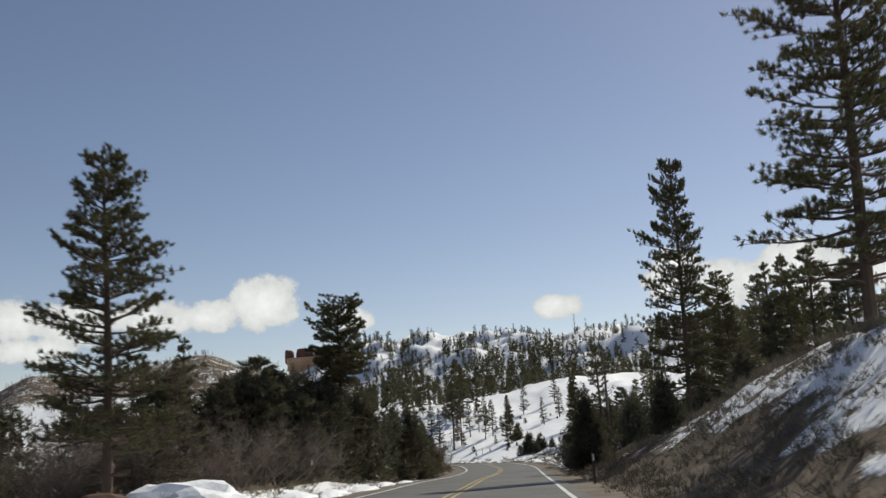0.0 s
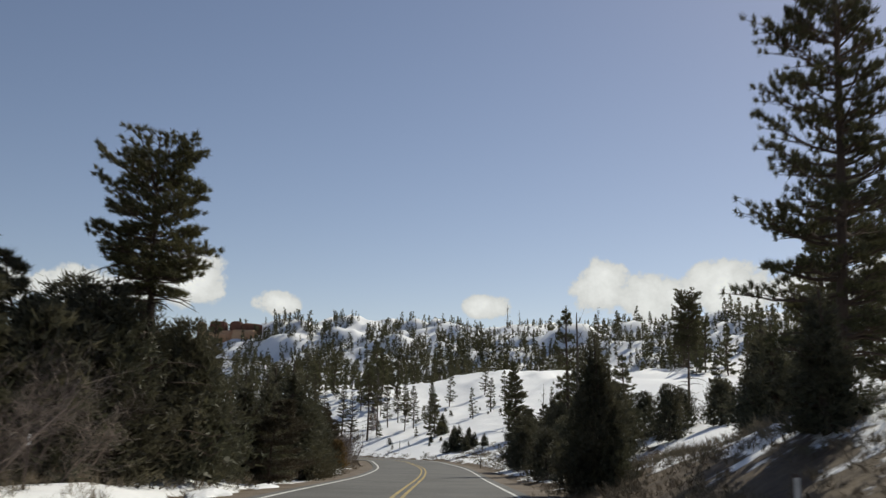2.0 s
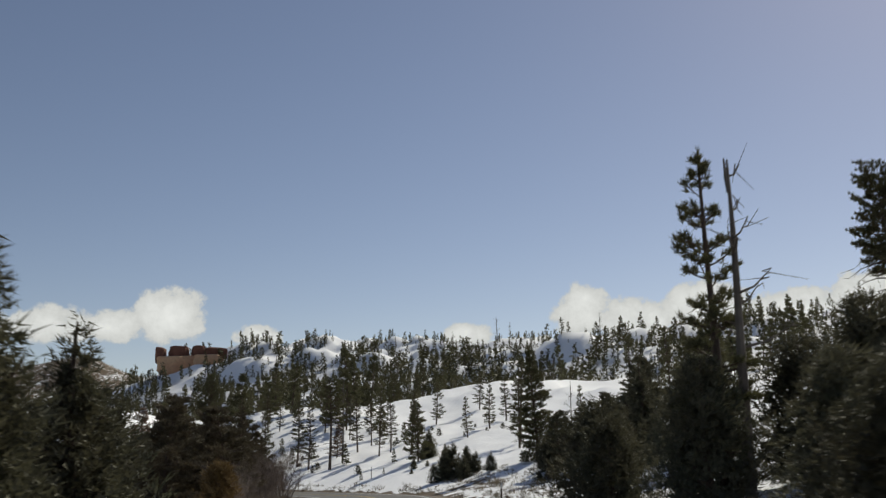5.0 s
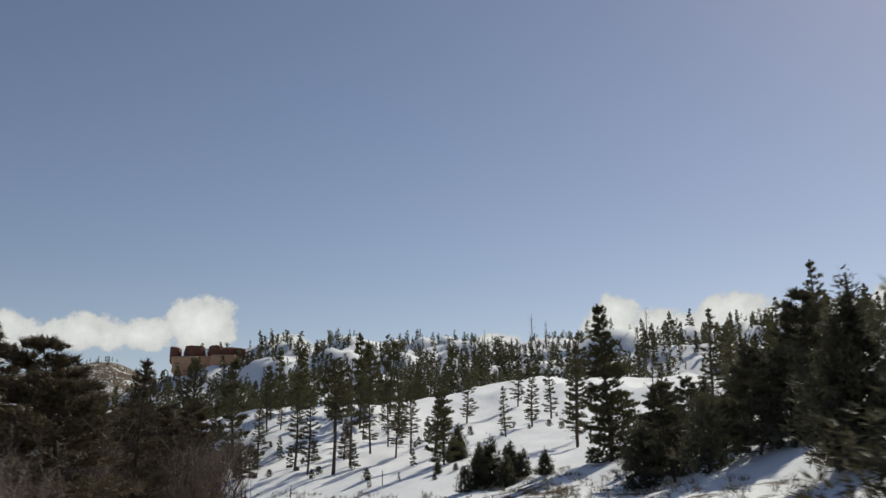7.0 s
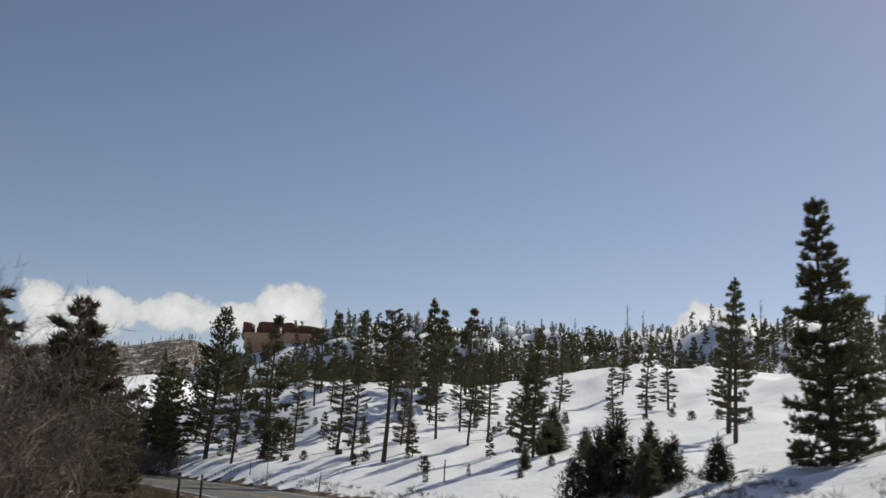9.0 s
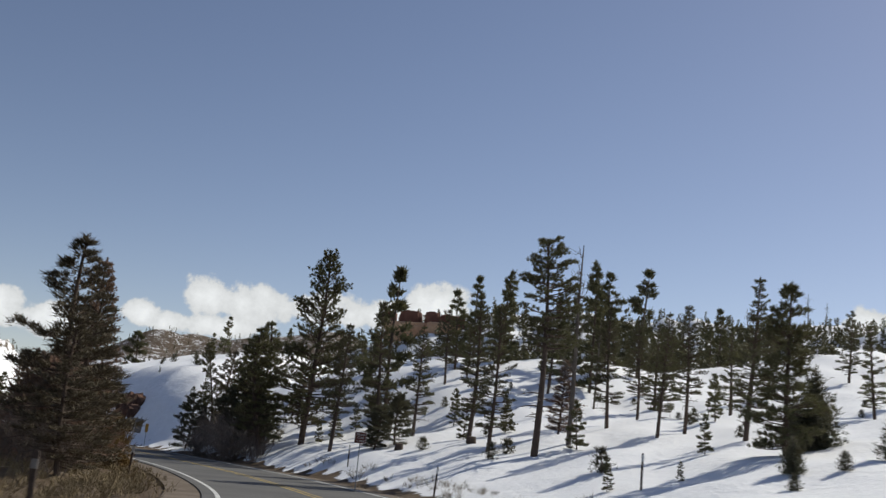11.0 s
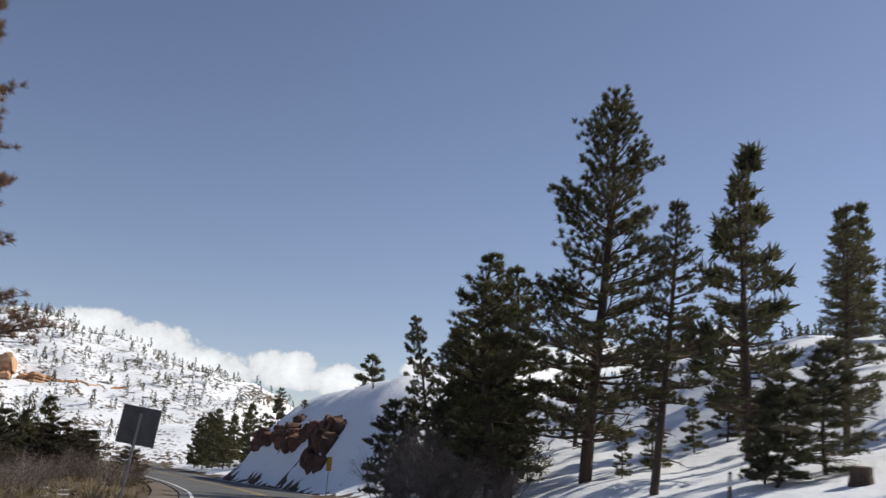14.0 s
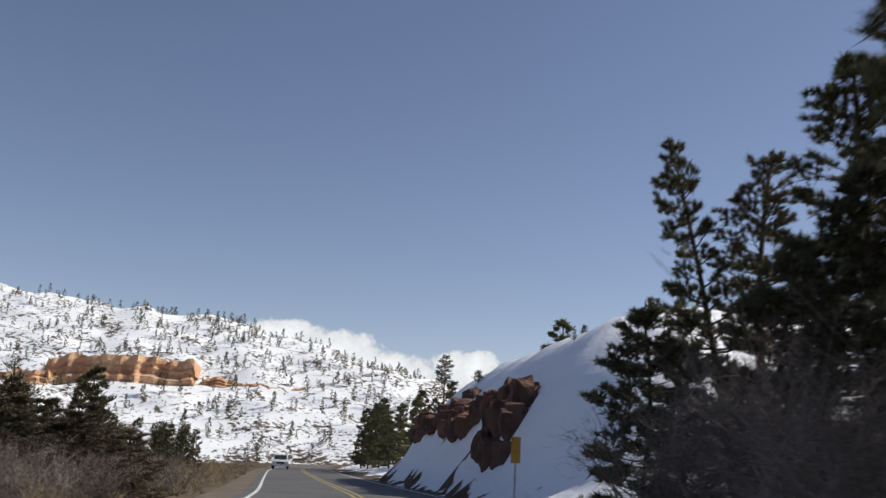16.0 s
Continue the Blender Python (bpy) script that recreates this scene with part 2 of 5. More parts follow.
def road_line():
    """The road's middle, metre by metre: x, y, z."""
    eye = np.array([row[1] for row in PATH])
    when = np.array([row[0] for row in PATH])
    side = np.interp(when, [0, 8.5, 11, 13, 16], [-1.1, -1.1, 0.45, 0.65, 0.3])
    ahead = np.gradient(eye[:, :2], axis=0)
    ahead /= np.linalg.norm(ahead, axis=1)[:, None]
    mid = np.column_stack([eye[:, 0] + ahead[:, 1] * side, eye[:, 1] - ahead[:, 0] * side, eye[:, 2] - 1.25])
    back = np.array([[mid[0, 0] + 1.5, -140.0, 3.4], [mid[0, 0] + 0.4, -40.0, 1.1]])
    f, left = np.array([-0.581, 0.814]), np.array([-0.814, -0.581])
    on = [(18, 1.0, -4.65), (36, 3.4, -4.8), (60, 7.6, -5.0), (95, 13.6, -5.2), (130, 19.0, -5.4), (170, 23.0, -5.6), (215, 24.0, -5.8), (260, 20.0, -6.0), (330, 8.0, -6.4)]
    front = np.array([[*(mid[-1, :2] + f * u + left * v), z] for u, v, z in on])
    pts = np.vstack([back, mid, front])
    run = np.r_[0, np.cumsum(np.linalg.norm(np.diff(pts[:, :2], axis=0), axis=1))]
    s = np.arange(0, run[-1], 1.0)
    line = np.column_stack([np.interp(s, run, pts[:, i]) for i in range(3)])
    pad, k = 12, np.hanning(25)
    k /= k.sum()
    for i in range(3):
        ext = np.r_[2 * line[0, i] - line[pad:0:-1, i], line[:, i], 2 * line[-1, i] - line[-2:-pad - 2:-1, i]]
        line[:, i] = np.convolve(ext, k, "valid")
    return line


ROAD = road_line()
ROAD_DIR = np.gradient(ROAD[:, :2], axis=0)
ROAD_DIR /= np.linalg.norm(ROAD_DIR, axis=1)[:, None]


def beside(x, y):
    """For places: metres to the right of the road's middle, the road's height there, and y of that point of the road."""
    x, y = np.atleast_1d(np.asarray(x, float)), np.atleast_1d(np.asarray(y, float))
    d, z, s = np.empty(len(x)), np.empty(len(x)), np.empty(len(x), int)
    for a in range(0, len(x), 4000):
        dx, dy = x[a:a + 4000, None] - ROAD[None, :, 0], y[a:a + 4000, None] - ROAD[None, :, 1]
        q = dx * dx + dy * dy
        i = q.argmin(1)
        r = np.arange(len(i))
        off = dx[r, i] * ROAD_DIR[i, 1] - dy[r, i] * ROAD_DIR[i, 0]
        d[a:a + 4000] = np.where(off >= 0, 1, -1) * np.sqrt(q[r, i])
        z[a:a + 4000], s[a:a + 4000] = ROAD[i, 2], i
    return d, z, s - 140.0


SPUR_CUT, SPUR_TOP, SPUR_DOME = 4.1, 2.4, 0.6       # rise of the road cut, the shoulder over it and the crown of the spur, in metres


def land(x, y):
    """The ground's height and its snow cover."""
    x, y = np.atleast_1d(np.asarray(x, float)), np.atleast_1d(np.asarray(y, float))
    d, zr, s = beside(x, y)
    e = np.maximum(np.abs(d) - 5.2, 0)
    right = d > 0
    # right: a cut bank at first, later a long hillside up to a ridge
    cut = smooth01(s, -30, 0) * (1 - smooth01(s, 58, 74))
    bank = np.interp(s, [0, 32, 52, 80], [3.0, 3.0, 1.7, 0.3]) * smooth01(e, 0.2, 7.0) * cut
    early = 0.14 * np.minimum(e, 10) + 0.30 * np.maximum(e - 7, 0) * (1 - 0.5 * cut)
    late = np.interp(e, [0, 9, 40, 62, 74, 108, 235, 600], [0, 2.3, 8.6, 12.9, 14.2, 16.5, 51.0, 130.0])
    turnover = smooth01(s, 118, 165)
    rise = early * (1 - turnover) + late * turnover
    spur = smooth01(s, 224 + 0.9 * np.maximum(e - 4, 0), 240 + 1.1 * np.maximum(e - 4, 0)) * (1 - smooth01(s, 266 + 1.0 * e, 274 + 1.3 * e)) * (1 - smooth01(e, 26, 70))
    shoulder = smooth01(s, 180, 196) * (1 - smooth01(s, 222, 236)) * smooth01(e, 0.4, 3.0) * (1 - smooth01(e, 12, 30))
    knoll = smooth01(s, 198, 213) * smooth01(e, 9, 19) * (1 - smooth01(e, 21, 42)) * (1 - smooth01(s, 222, 240))
    crest = 50 - 7 * smooth01(x, 25, 95) - 0.06 * np.maximum(e - 232, 0) + 3.0 * swell(x, y, 55, 5)
    hill = -np.log(np.exp(-rise / 3.0) + np.exp(-crest / 3.0)) * 3.0
    hill += spur * (SPUR_CUT * smooth01(d, 4.3, 7.6) + SPUR_TOP * smooth01(d, 6.8, 12.5) + SPUR_DOME * smooth01(d, 12, 26)) + 0.6 * shoulder + 2.0 * knoll
    hill += smooth01(e, 95, 170) * turnover * (2.2 * swell(x, y, 34, 21) + 1.5 * swell(x, y, 18, 22) + 0.6 * swell(x, y, 10, 23))
    hill += 2.6 * np.exp(-((y - 262) / 26) ** 2) * smooth01(x, 0, 24) * (1 - smooth01(x, 45, 120))
    hill += 3.8 * np.exp(-((y - 237) / 14) ** 2) * smooth01(x, -38, -24) * (1 - smooth01(x, 0, 18))
    hill += 18 * np.exp(-((x + 52) / 70) ** 2 - ((y - 503) / 50) ** 2)
    hill += bank + smooth01(e, 12, 90) * (0.7 * swell(x, y, 38, 6) + 0.45 * swell(x, y, 13, 7)) + smooth01(e, 1, 6) * 0.16 * swell(x, y, 6, 8)
    hill *= 1 - smooth01(e, 270, 480)
    hill *= 1 - smooth01(-x, 105, 175) * smooth01(s, 480, 530)
    # left: a verge, a low valley, then the far slope with its red band
    open_verge = 1 - smooth01(s, 78, 110)
    low = -2.6 * smooth01(e, 6, 32) * (1 - open_verge) + open_verge * (0.30 * smooth01(e, 0.3, 3.0) - 2.2 * smooth01(e, 18, 50)) + 0.35 * smooth01(e, 0.5, 3) * swell(x, y, 9, 9) * 0.6
    w = (x + 255) * -0.69 + (y - 385) * 0.72
    q = (x + 405) * 0.72 + (y - 538) * 0.69
    rim = np.where(q > 0, 70 - 0.33 * q, 70 - 0.15 * q) + 3.0 * swell(x, y, 70, 11)
    far = np.minimum(np.maximum(w, 0) * 0.34, 400)
    far = -np.log(np.exp(-far / 4.0) + np.exp(-np.maximum(rim, -2) / 4.0)) * 4.0
    far = np.maximum(far, 0) + smooth01(w, 0, 60) * 1.6 * swell(x, y, 30, 12)
    z = zr + np.where(right, hill, low + np.where(w > 0, far, 0))
    # a wooded range far behind
    back = 92 * np.exp(-((y - 1050) / 210) ** 2) * np.exp(-((x + 240) / 170) ** 2) + 62 * np.exp(-((y - 1150) / 260) ** 2) * smooth01(-x, 250, 420)
    ring = 45 * smooth01(np.hypot(x, y - 150), 1400, 2200)
    z = z + (back + ring) * (1 + 0.10 * swell(x, y, 130, 13))
    z = np.where(np.hypot(x, y - 150) > 520, np.maximum(z, -8 + 0 * z), z)
    z = z - 0.10 * (1 - smooth01(e, 0, 0.6))
    # snow
    c_right = np.where(s < 70, 0.22 + 0.52 * smooth01(e, 1.8, 4.4) + 0.26 * np.sin(e * 1.7 + 0.22 * s + swell(x, y, 7, 41)) * smooth01(e, 1.2, 3.0), 0.62 + 0.3 * smooth01(e, 4, 12))
    c_right = np.where(s > 148, 0.62 + 0.6 * smooth01(e, 0.3, 2.0) - 0.40 * smooth01(e, 110, 190), c_right)
    c_left = np.where(s < 145, np.where(s < 80, 0.95 - 0.62 * smooth01(e, 4.0, 9.0), 0.68 - 0.42 * smooth01(e, 2.2, 5.5)), 0.22 + 0 * e)
    c_left = c_left + np.where(w > -30, (0.40 - 0.12 * smooth01(q, 40, 160)) * smooth01(w, -30, 20), 0)
    c = np.where(right, c_right, c_left)
    cut_face = right & (s > 220) & (s < 276)
    c = np.where(cut_face, 0.95 * smooth01(d, 4.0, 4.4) - 0.48 * smooth01(np.sin(s * 0.8 + 1.6 * swell(x, y, 5, 42)), 0.45, 0.95) * (1 - smooth01(d, 7.4, 8.6)) * smooth01(d, 5.3, 6.3) * smooth01(s, 236, 244), c * smooth01(e, -0.1, 0.5) - 0.5 * (e <= 0))
    c = np.where(y > 900, 0.36, c)
    return z, c


def height(x, y):
    return float(land(x, y)[0][0])


def axis_steps(marks):
    out = []
    for a, b, step in marks:
        out += list(np.arange(a, b, step))
    return np.array(out + [marks[-1][1]])


gx = axis_steps([(-3000, -800, 200), (-800, -520, 40), (-520, -140, 9), (-140, -80, 4), (-80, 45, 1.3), (45, 130, 4), (130, 400, 15), (400, 800, 60), (800, 3000, 220)])
gy = axis_steps([(-2500, -300, 220), (-300, -20, 14), (-20, 250, 1.5), (250, 510, 3.4), (510, 760, 9), (760, 1500, 30), (1500, 3600, 220)])
X, Y = np.meshgrid(gx, gy)
zz, cc = land(X.ravel(), Y.ravel())
nx, ny = len(gx), len(gy)
ii, jj = np.meshgrid(np.arange(nx - 1), np.arange(ny - 1))
i0 = (jj * nx + ii).ravel()
ground = mesh_object("ground", np.column_stack([X.ravel(), Y.ravel(), zz]), np.column_stack([i0, i0 + 1, i0 + nx + 1, i0 + nx]), GROUND, smooth=True)
ground.data.attributes.new("cover", "FLOAT", "POINT").data.foreach_set("value", cc.astype(np.float32))
tagged(ground, "rolling hillside under melting snow with bare brown earth", "ground", kind="structure")


def strip(name, lo, hi, lift, mat, label, category, a=60, b=None, drop=0.0, step=1):
    """A band along the road between two distances right of its middle, with a thickness."""
    b = b or len(ROAD)
    idx = np.arange(a, b, step)
    nrm = np.column_stack([ROAD_DIR[idx, 1], -ROAD_DIR[idx, 0]])
    rows = []
    for off, dz in ((lo, lift - 0.12 - drop), (lo, lift), (hi, lift), (hi, lift - 0.12 - drop)):
        p = ROAD[idx, :2] + nrm * off
        rows.append(np.column_stack([p, ROAD[idx, 2] + dz]))
    v = np.stack(rows, 1).reshape(-1, 3)
    f = [[4 * k + c, 4 * k + c + 1, 4 * k + c + 5, 4 * k + c + 4] for k in range(len(idx) - 1) for c in range(3)]
    ob = mesh_object(name, v, f, mat)
    return tagged(ob, label, category, kind="structure")


strip("gravel_shoulder", -5.0, 5.0, 0.0, GRAVEL, "brown gravel shoulders along the road", "road shoulder")
strip("road", -3.95, 3.95, 0.035, ASPHALT, "worn grey two-lane asphalt road, dry", "road")
strip("edge_line", 3.45, 3.58, 0.041, WHITE_LINE, "white painted edge line on asphalt", "road marking")
strip("edge_line", -3.58, -3.45, 0.041, WHITE_LINE, "white painted edge line on asphalt", "road marking")
strip("centre_line", 0.09, 0.20, 0.041, YELLOW_LINE, "double yellow centre line on asphalt", "road marking")
strip("centre_line", -0.20, -0.09, 0.041, YELLOW_LINE, "double yellow centre line on asphalt", "road marking")


# ---- trees ----
def tube(path, radii, sides=6):
    """Vertices and faces of a tapered tube along a path."""
    path, v, f = np.asarray(path, float), [], []
    for k, (p, r) in enumerate(zip(path, radii)):
        t = path[min(k + 1, len(path) - 1)] - path[max(k - 1, 0)]
        t /= np.linalg.norm(t) + 1e-9
        u = np.cross(t, (0, 0, 1.0) if abs(t[2]) < 0.9 else (1.0, 0, 0))
        u /= np.linalg.norm(u)
        w = np.cross(t, u)
        a = np.arange(sides) * 2 * np.pi / sides
        v.append(p + r * (np.cos(a)[:, None] * u + np.sin(a)[:, None] * w))
    for k in range(len(path) - 1):
        for a in range(sides):
            b = (a + 1) % sides
            f.append((k * sides + a, k * sides + b, (k + 1) * sides + b, (k + 1) * sides + a))
    f.append(tuple((len(path) - 1) * sides + a for a in range(sides)))
    return np.vstack(v), f


class Soup:
    """Tubes and blades gathered into one mesh."""

    def __init__(self):
        self.v, self.f, self.n = [], [], 0

    def add(self, v, f):
        self.v.append(v)
        self.f += [tuple(i + self.n for i in q) for q in f]
        self.n += len(v)

    def blades(self, centre, aim, count, length, width, r, spread=0.9, loose=0.3):
        """Tufts: at each centre, count narrow blades that fan out round aim."""
        c = np.repeat(np.asarray(centre, float), count, 0)
        a = np.repeat(np.asarray(aim, float), count, 0)
        d = a + r.normal(0, spread, a.shape)
        d /= np.linalg.norm(d, axis=1)[:, None] + 1e-9
        c = c + r.normal(0, loose * length, c.shape)
        p = np.cross(d, r.normal(0, 1, d.shape))
        p /= np.linalg.norm(p, axis=1)[:, None] + 1e-9
        ln = length * r.uniform(0.6, 1.25, (len(c), 1))
        w = width * r.uniform(0.7, 1.3, (len(c), 1))
        tri = np.stack([c + p * w, c - p * w, c + d * ln], 1).reshape(-1, 3)
        i = np.arange(len(c)) * 3 + self.n
        self.v.append(tri)
        self.f += list(zip(i.tolist(), (i + 1).tolist(), (i + 2).tolist()))
        self.n += len(tri)

    def make(self, name, mat, parent=None, label="", smooth=False):
        return mesh_object(name, np.vstack(self.v), self.f, mat, parent, label, smooth)


def pine(seed, start=0.25, radius=0.19, top_flat=0.0, whorls=17, arms=4, tuft=0.020, blades=26, mat=NEEDLE, trunk_r=0.0140, gaps=0.15, low_dead=8, curve=0.02, droop=0.0, steep=0.0, thin=0.085, sprigs=1.0, dead_reach=0.8, twiggy=True):
    """A pine 1 m high, to be scaled: trunk, boughs in loose whorls that fork into twigs, and needle tufts at the twigs' ends."""
    r = np.random.RandomState(seed)
    tree = new("pine_tree")
    wood, leaf = Soup(), Soup()
    zs = np.linspace(-0.03, 1.0, 9)
    bx, by = curve * np.sin(zs * 3 + r.uniform(0, 6)), curve * np.sin(zs * 2.3 + r.uniform(0, 6))
    bx, by = bx - bx[0], by - by[0]
    wood.add(*tube(np.column_stack([bx, by, zs]), trunk_r * (1.06 - zs) ** 0.8 + 0.0012, 8))
    at = lambda h: np.array([np.interp(h, zs, bx), np.interp(h, zs, by), h])
    up = np.array([0, 0, 1.0])
    for k in range(low_dead):
        h, az = r.uniform(0.10, start + 0.10), r.uniform(0, 6.28)
        o, ln = at(h), radius * r.uniform(0.25, 1.0) * dead_reach
        d = np.array([np.cos(az), np.sin(az), 0])
        sag = r.uniform(0.0, 0.35) + droop
        p = [o + d * ln * v + up * ln * (0.18 * v - sag * v * v) for v in (0, 0.35, 0.7, 1.0)]
        wood.add(*tube(p, [0.0042, 0.003, 0.002, 0.0007], 3))
        for j in range(5):
            q = p[1 + j % 3]
            wood.add(*tube([q, q + d * ln * 0.12 + r.normal(0, 0.12 * ln, 3) - up * 0.04 * ln], [0.0016, 0.0006], 3))
    centre, aim = [], []
    side = r.uniform(0, 6.28)
    for w in range(whorls):
        u0 = (w + r.uniform(0.1, 0.9)) / whorls
        turn = r.uniform(0, 6.28)
        strength = r.uniform(0.72, 1.12)
        for k in range(arms):
            if u0 < 0.65 and r.rand() < gaps * (1.25 - u0):
                continue
            u = min(0.97, max(0.0, u0 + r.normal(0, 0.5 / whorls)))
            az = turn + (k + r.uniform(-0.3, 0.3)) * 2 * np.pi / arms
            shape = (1 - u) ** (0.74 - 0.46 * top_flat) * (0.74 + 0.26 * min(1, u * 4)) + 0.05
            ln = radius * shape * strength * r.uniform(0.62, 1.12) * (1 + 0.2 * np.cos(az - side))
            ln *= 1.3 if r.rand() < 0.07 else 1.0
            lift = -0.22 - droop + 0.70 * u + steep * max(0.0, u - 0.3) * 1.6 + r.normal(0, 0.10)
            d = np.array([np.cos(az), np.sin(az), 0])
            flank = np.array([-np.sin(az), np.cos(az), 0])
            o = at(start + (1 - start) * u * 0.98)
            sway = flank * r.normal(0, 0.10)
            run = lambda v: o + (d * v + sway * v * v + up * (lift * v + 0.26 * v * v)) * ln
            wood.add(*tube([run(0), run(0.35), run(0.7), run(1.0)], [0.0048 * (1.05 - 0.7 * u), 0.0034 * (1.05 - 0.6 * u), 0.0021, 0.0009], 4 if twiggy else 3))
            n = int(np.clip(sprigs * (1.5 + ln / 0.020), 2, 13))
            for j in range(n):
                v = 0.30 + 0.66 * (j + r.uniform(0.1, 0.9)) / n
                sgn = 1 if (j + k) % 2 else -1
                tw = d * r.uniform(0.45, 0.9) + flank * sgn * r.uniform(0.5, 1.0) + up * (r.uniform(0.0, 0.45) + 0.4 * max(lift, 0))
                tl = (0.20 + 0.34 * (1 - v)) * ln * r.uniform(0.7, 1.25) + 0.006
                q = run(v)
                e = q + tw * tl
                if twiggy:
                    wood.add(*tube([q, e], [0.0013, 0.0006], 3))
                centre.append(e)
                aim.append(tw * 0.7 + up * 0.5)
                if tl > 0.028:
                    centre.append(q + tw * tl * 0.55 + up * 0.004)
                    aim.append(tw * 0.5 + up * 0.8)
            centre += [run(1.0), run(0.9)]
            aim += [d * 0.8 + up * (0.6 + max(lift, 0)), d * 0.4 + up * 0.9]
    for j in range(5):
        centre.append(at(0.95 + 0.01 * j))
        aim.append(up * 0.9)
    leaf.blades(np.array(centre), np.array(aim), blades, tuft, tuft * thin, r, 0.55, 0.16)
    tall = max(v[:, 2].max() for v in leaf.v)
    for soup in (wood, leaf):
        soup.v = [v / (1, 1, tall) for v in soup.v]
    wood.make("trunk", BARK, tree)
    leaf.make("crown", mat, tree)
    return tree


def juniper(seed, radius=0.30, point=1.0, clumps=640, blades=8, blade=0.05, mat=SPRUCE, core=260):
    """A dense evergreen 1 m high, branched from the ground, of several lobes."""
    r = np.random.RandomState(seed)
    tree = new("juniper_tree")
    wood, leaf = Soup(), Soup()
    wood.add(*tube([(0, 0, -0.04), (0.01, 0.0, 0.3), (0.0, 0.02, 0.7), (0.0, 0.01, 0.97)], [0.035, 0.028, 0.014, 0.004], 7))
    for k in range(14):
        az, h = r.uniform(0, 6.28), r.uniform(0.05, 0.7)
        ln = radius * (1 - h) * r.uniform(0.5, 0.9)
        wood.add(*tube([(0, 0, h), (np.cos(az) * ln * 0.6, np.sin(az) * ln * 0.6, h + 0.04), (np.cos(az) * ln, np.sin(az) * ln, h + 0.12)], [0.012, 0.008, 0.002], 4))
    u = 1 - np.sqrt(r.uniform(0, 1, clumps)) if point > 0.5 else r.uniform(0, 1, clumps)
    az = r.uniform(0, 2 * np.pi, clumps)
    prof = (1 - u) ** (0.85 * point + 0.12) * (0.72 + 0.28 * np.minimum(1, u * 6))
    bump = 1 + 0.22 * np.sin(az * 3 + u * 11 + seed) + 0.16 * np.sin(az * 5 - u * 17 + seed * 2)
    rad = radius * prof * bump * np.sqrt(r.uniform(0.25, 1.0, clumps))
    c = np.column_stack([np.cos(az) * rad, np.sin(az) * rad, 0.02 + 0.95 * u + r.normal(0, 0.015, clumps)])
    aim = np.column_stack([np.cos(az) * 0.7, np.sin(az) * 0.7, 0.65 + 0 * az])
    leaf.blades(c, aim, blades, blade, blade * 0.11, r, 0.6)
    mid = r.choice(clumps, core)
    leaf.blades(c[mid] * (0.6, 0.6, 0.88), aim[mid], 2, blade * 1.5, blade * 0.75, r, 0.9, 0.05)
    spikes = r.choice(clumps, 40)
    leaf.blades(c[spikes] * (1.12, 1.12, 1.03), aim[spikes], 5, blade * 1.5, blade * 0.12, r, 0.3)
    wood.make("trunk", BARK, tree)
    leaf.make("crown", mat, tree)
    return tree


def bare_brush(seed, stems=24, twigs=11):
    """A leafless thicket 1 m high: many forked, arching stems."""
    r = np.random.RandomState(seed)
    bush = new("bare_bush")
    wood, fine = Soup(), Soup()
    for k in range(stems):
        az, lean = r.uniform(0, 6.28), r.uniform(0.05, 0.6)
        d = np.array([np.cos(az) * lean, np.sin(az) * lean, 1.0])
        ln = r.uniform(0.45, 0.86) * (1 - 0.3 * lean)
        o = np.array([*r.normal(0, 0.10, 2), -0.03])
        bow = r.normal(0, 0.06, 3) * (1, 1, 0)
        p = [o + d * ln * t + bow * math.sin(3 * t) + np.array([np.cos(az), np.sin(az), -0.5]) * 0.10 * t * t for t in (0, 0.35, 0.7, 1.0)]
        wood.add(*tube(p, [0.0075, 0.0055, 0.0036, 0.0012], 4))
        for j in range(twigs):
            t = r.uniform(0.2, 0.98)
            base = np.array([np.interp(t, (0, 0.35, 0.7, 1.0), [q[i] for q in p]) for i in range(3)])
            dd = d * 0.6 + r.normal(0, 0.5, 3) + (0, 0, 0.15)
            end = base + dd * r.uniform(0.10, 0.24)
            kink = (base + end) / 2 + r.normal(0, 0.02, 3)
            fine.add(*tube([base, kink, end], [0.0024, 0.0015, 0.0006], 3))
            fine.blades([kink, end, (kink + end) / 2, base], [dd] * 4, 5, 0.075, 0.0011, r, 0.6)
    wood.make("branchwork", TWIG, bush)
    fine.make("twig_spray", TWIG, bush)
    return bush


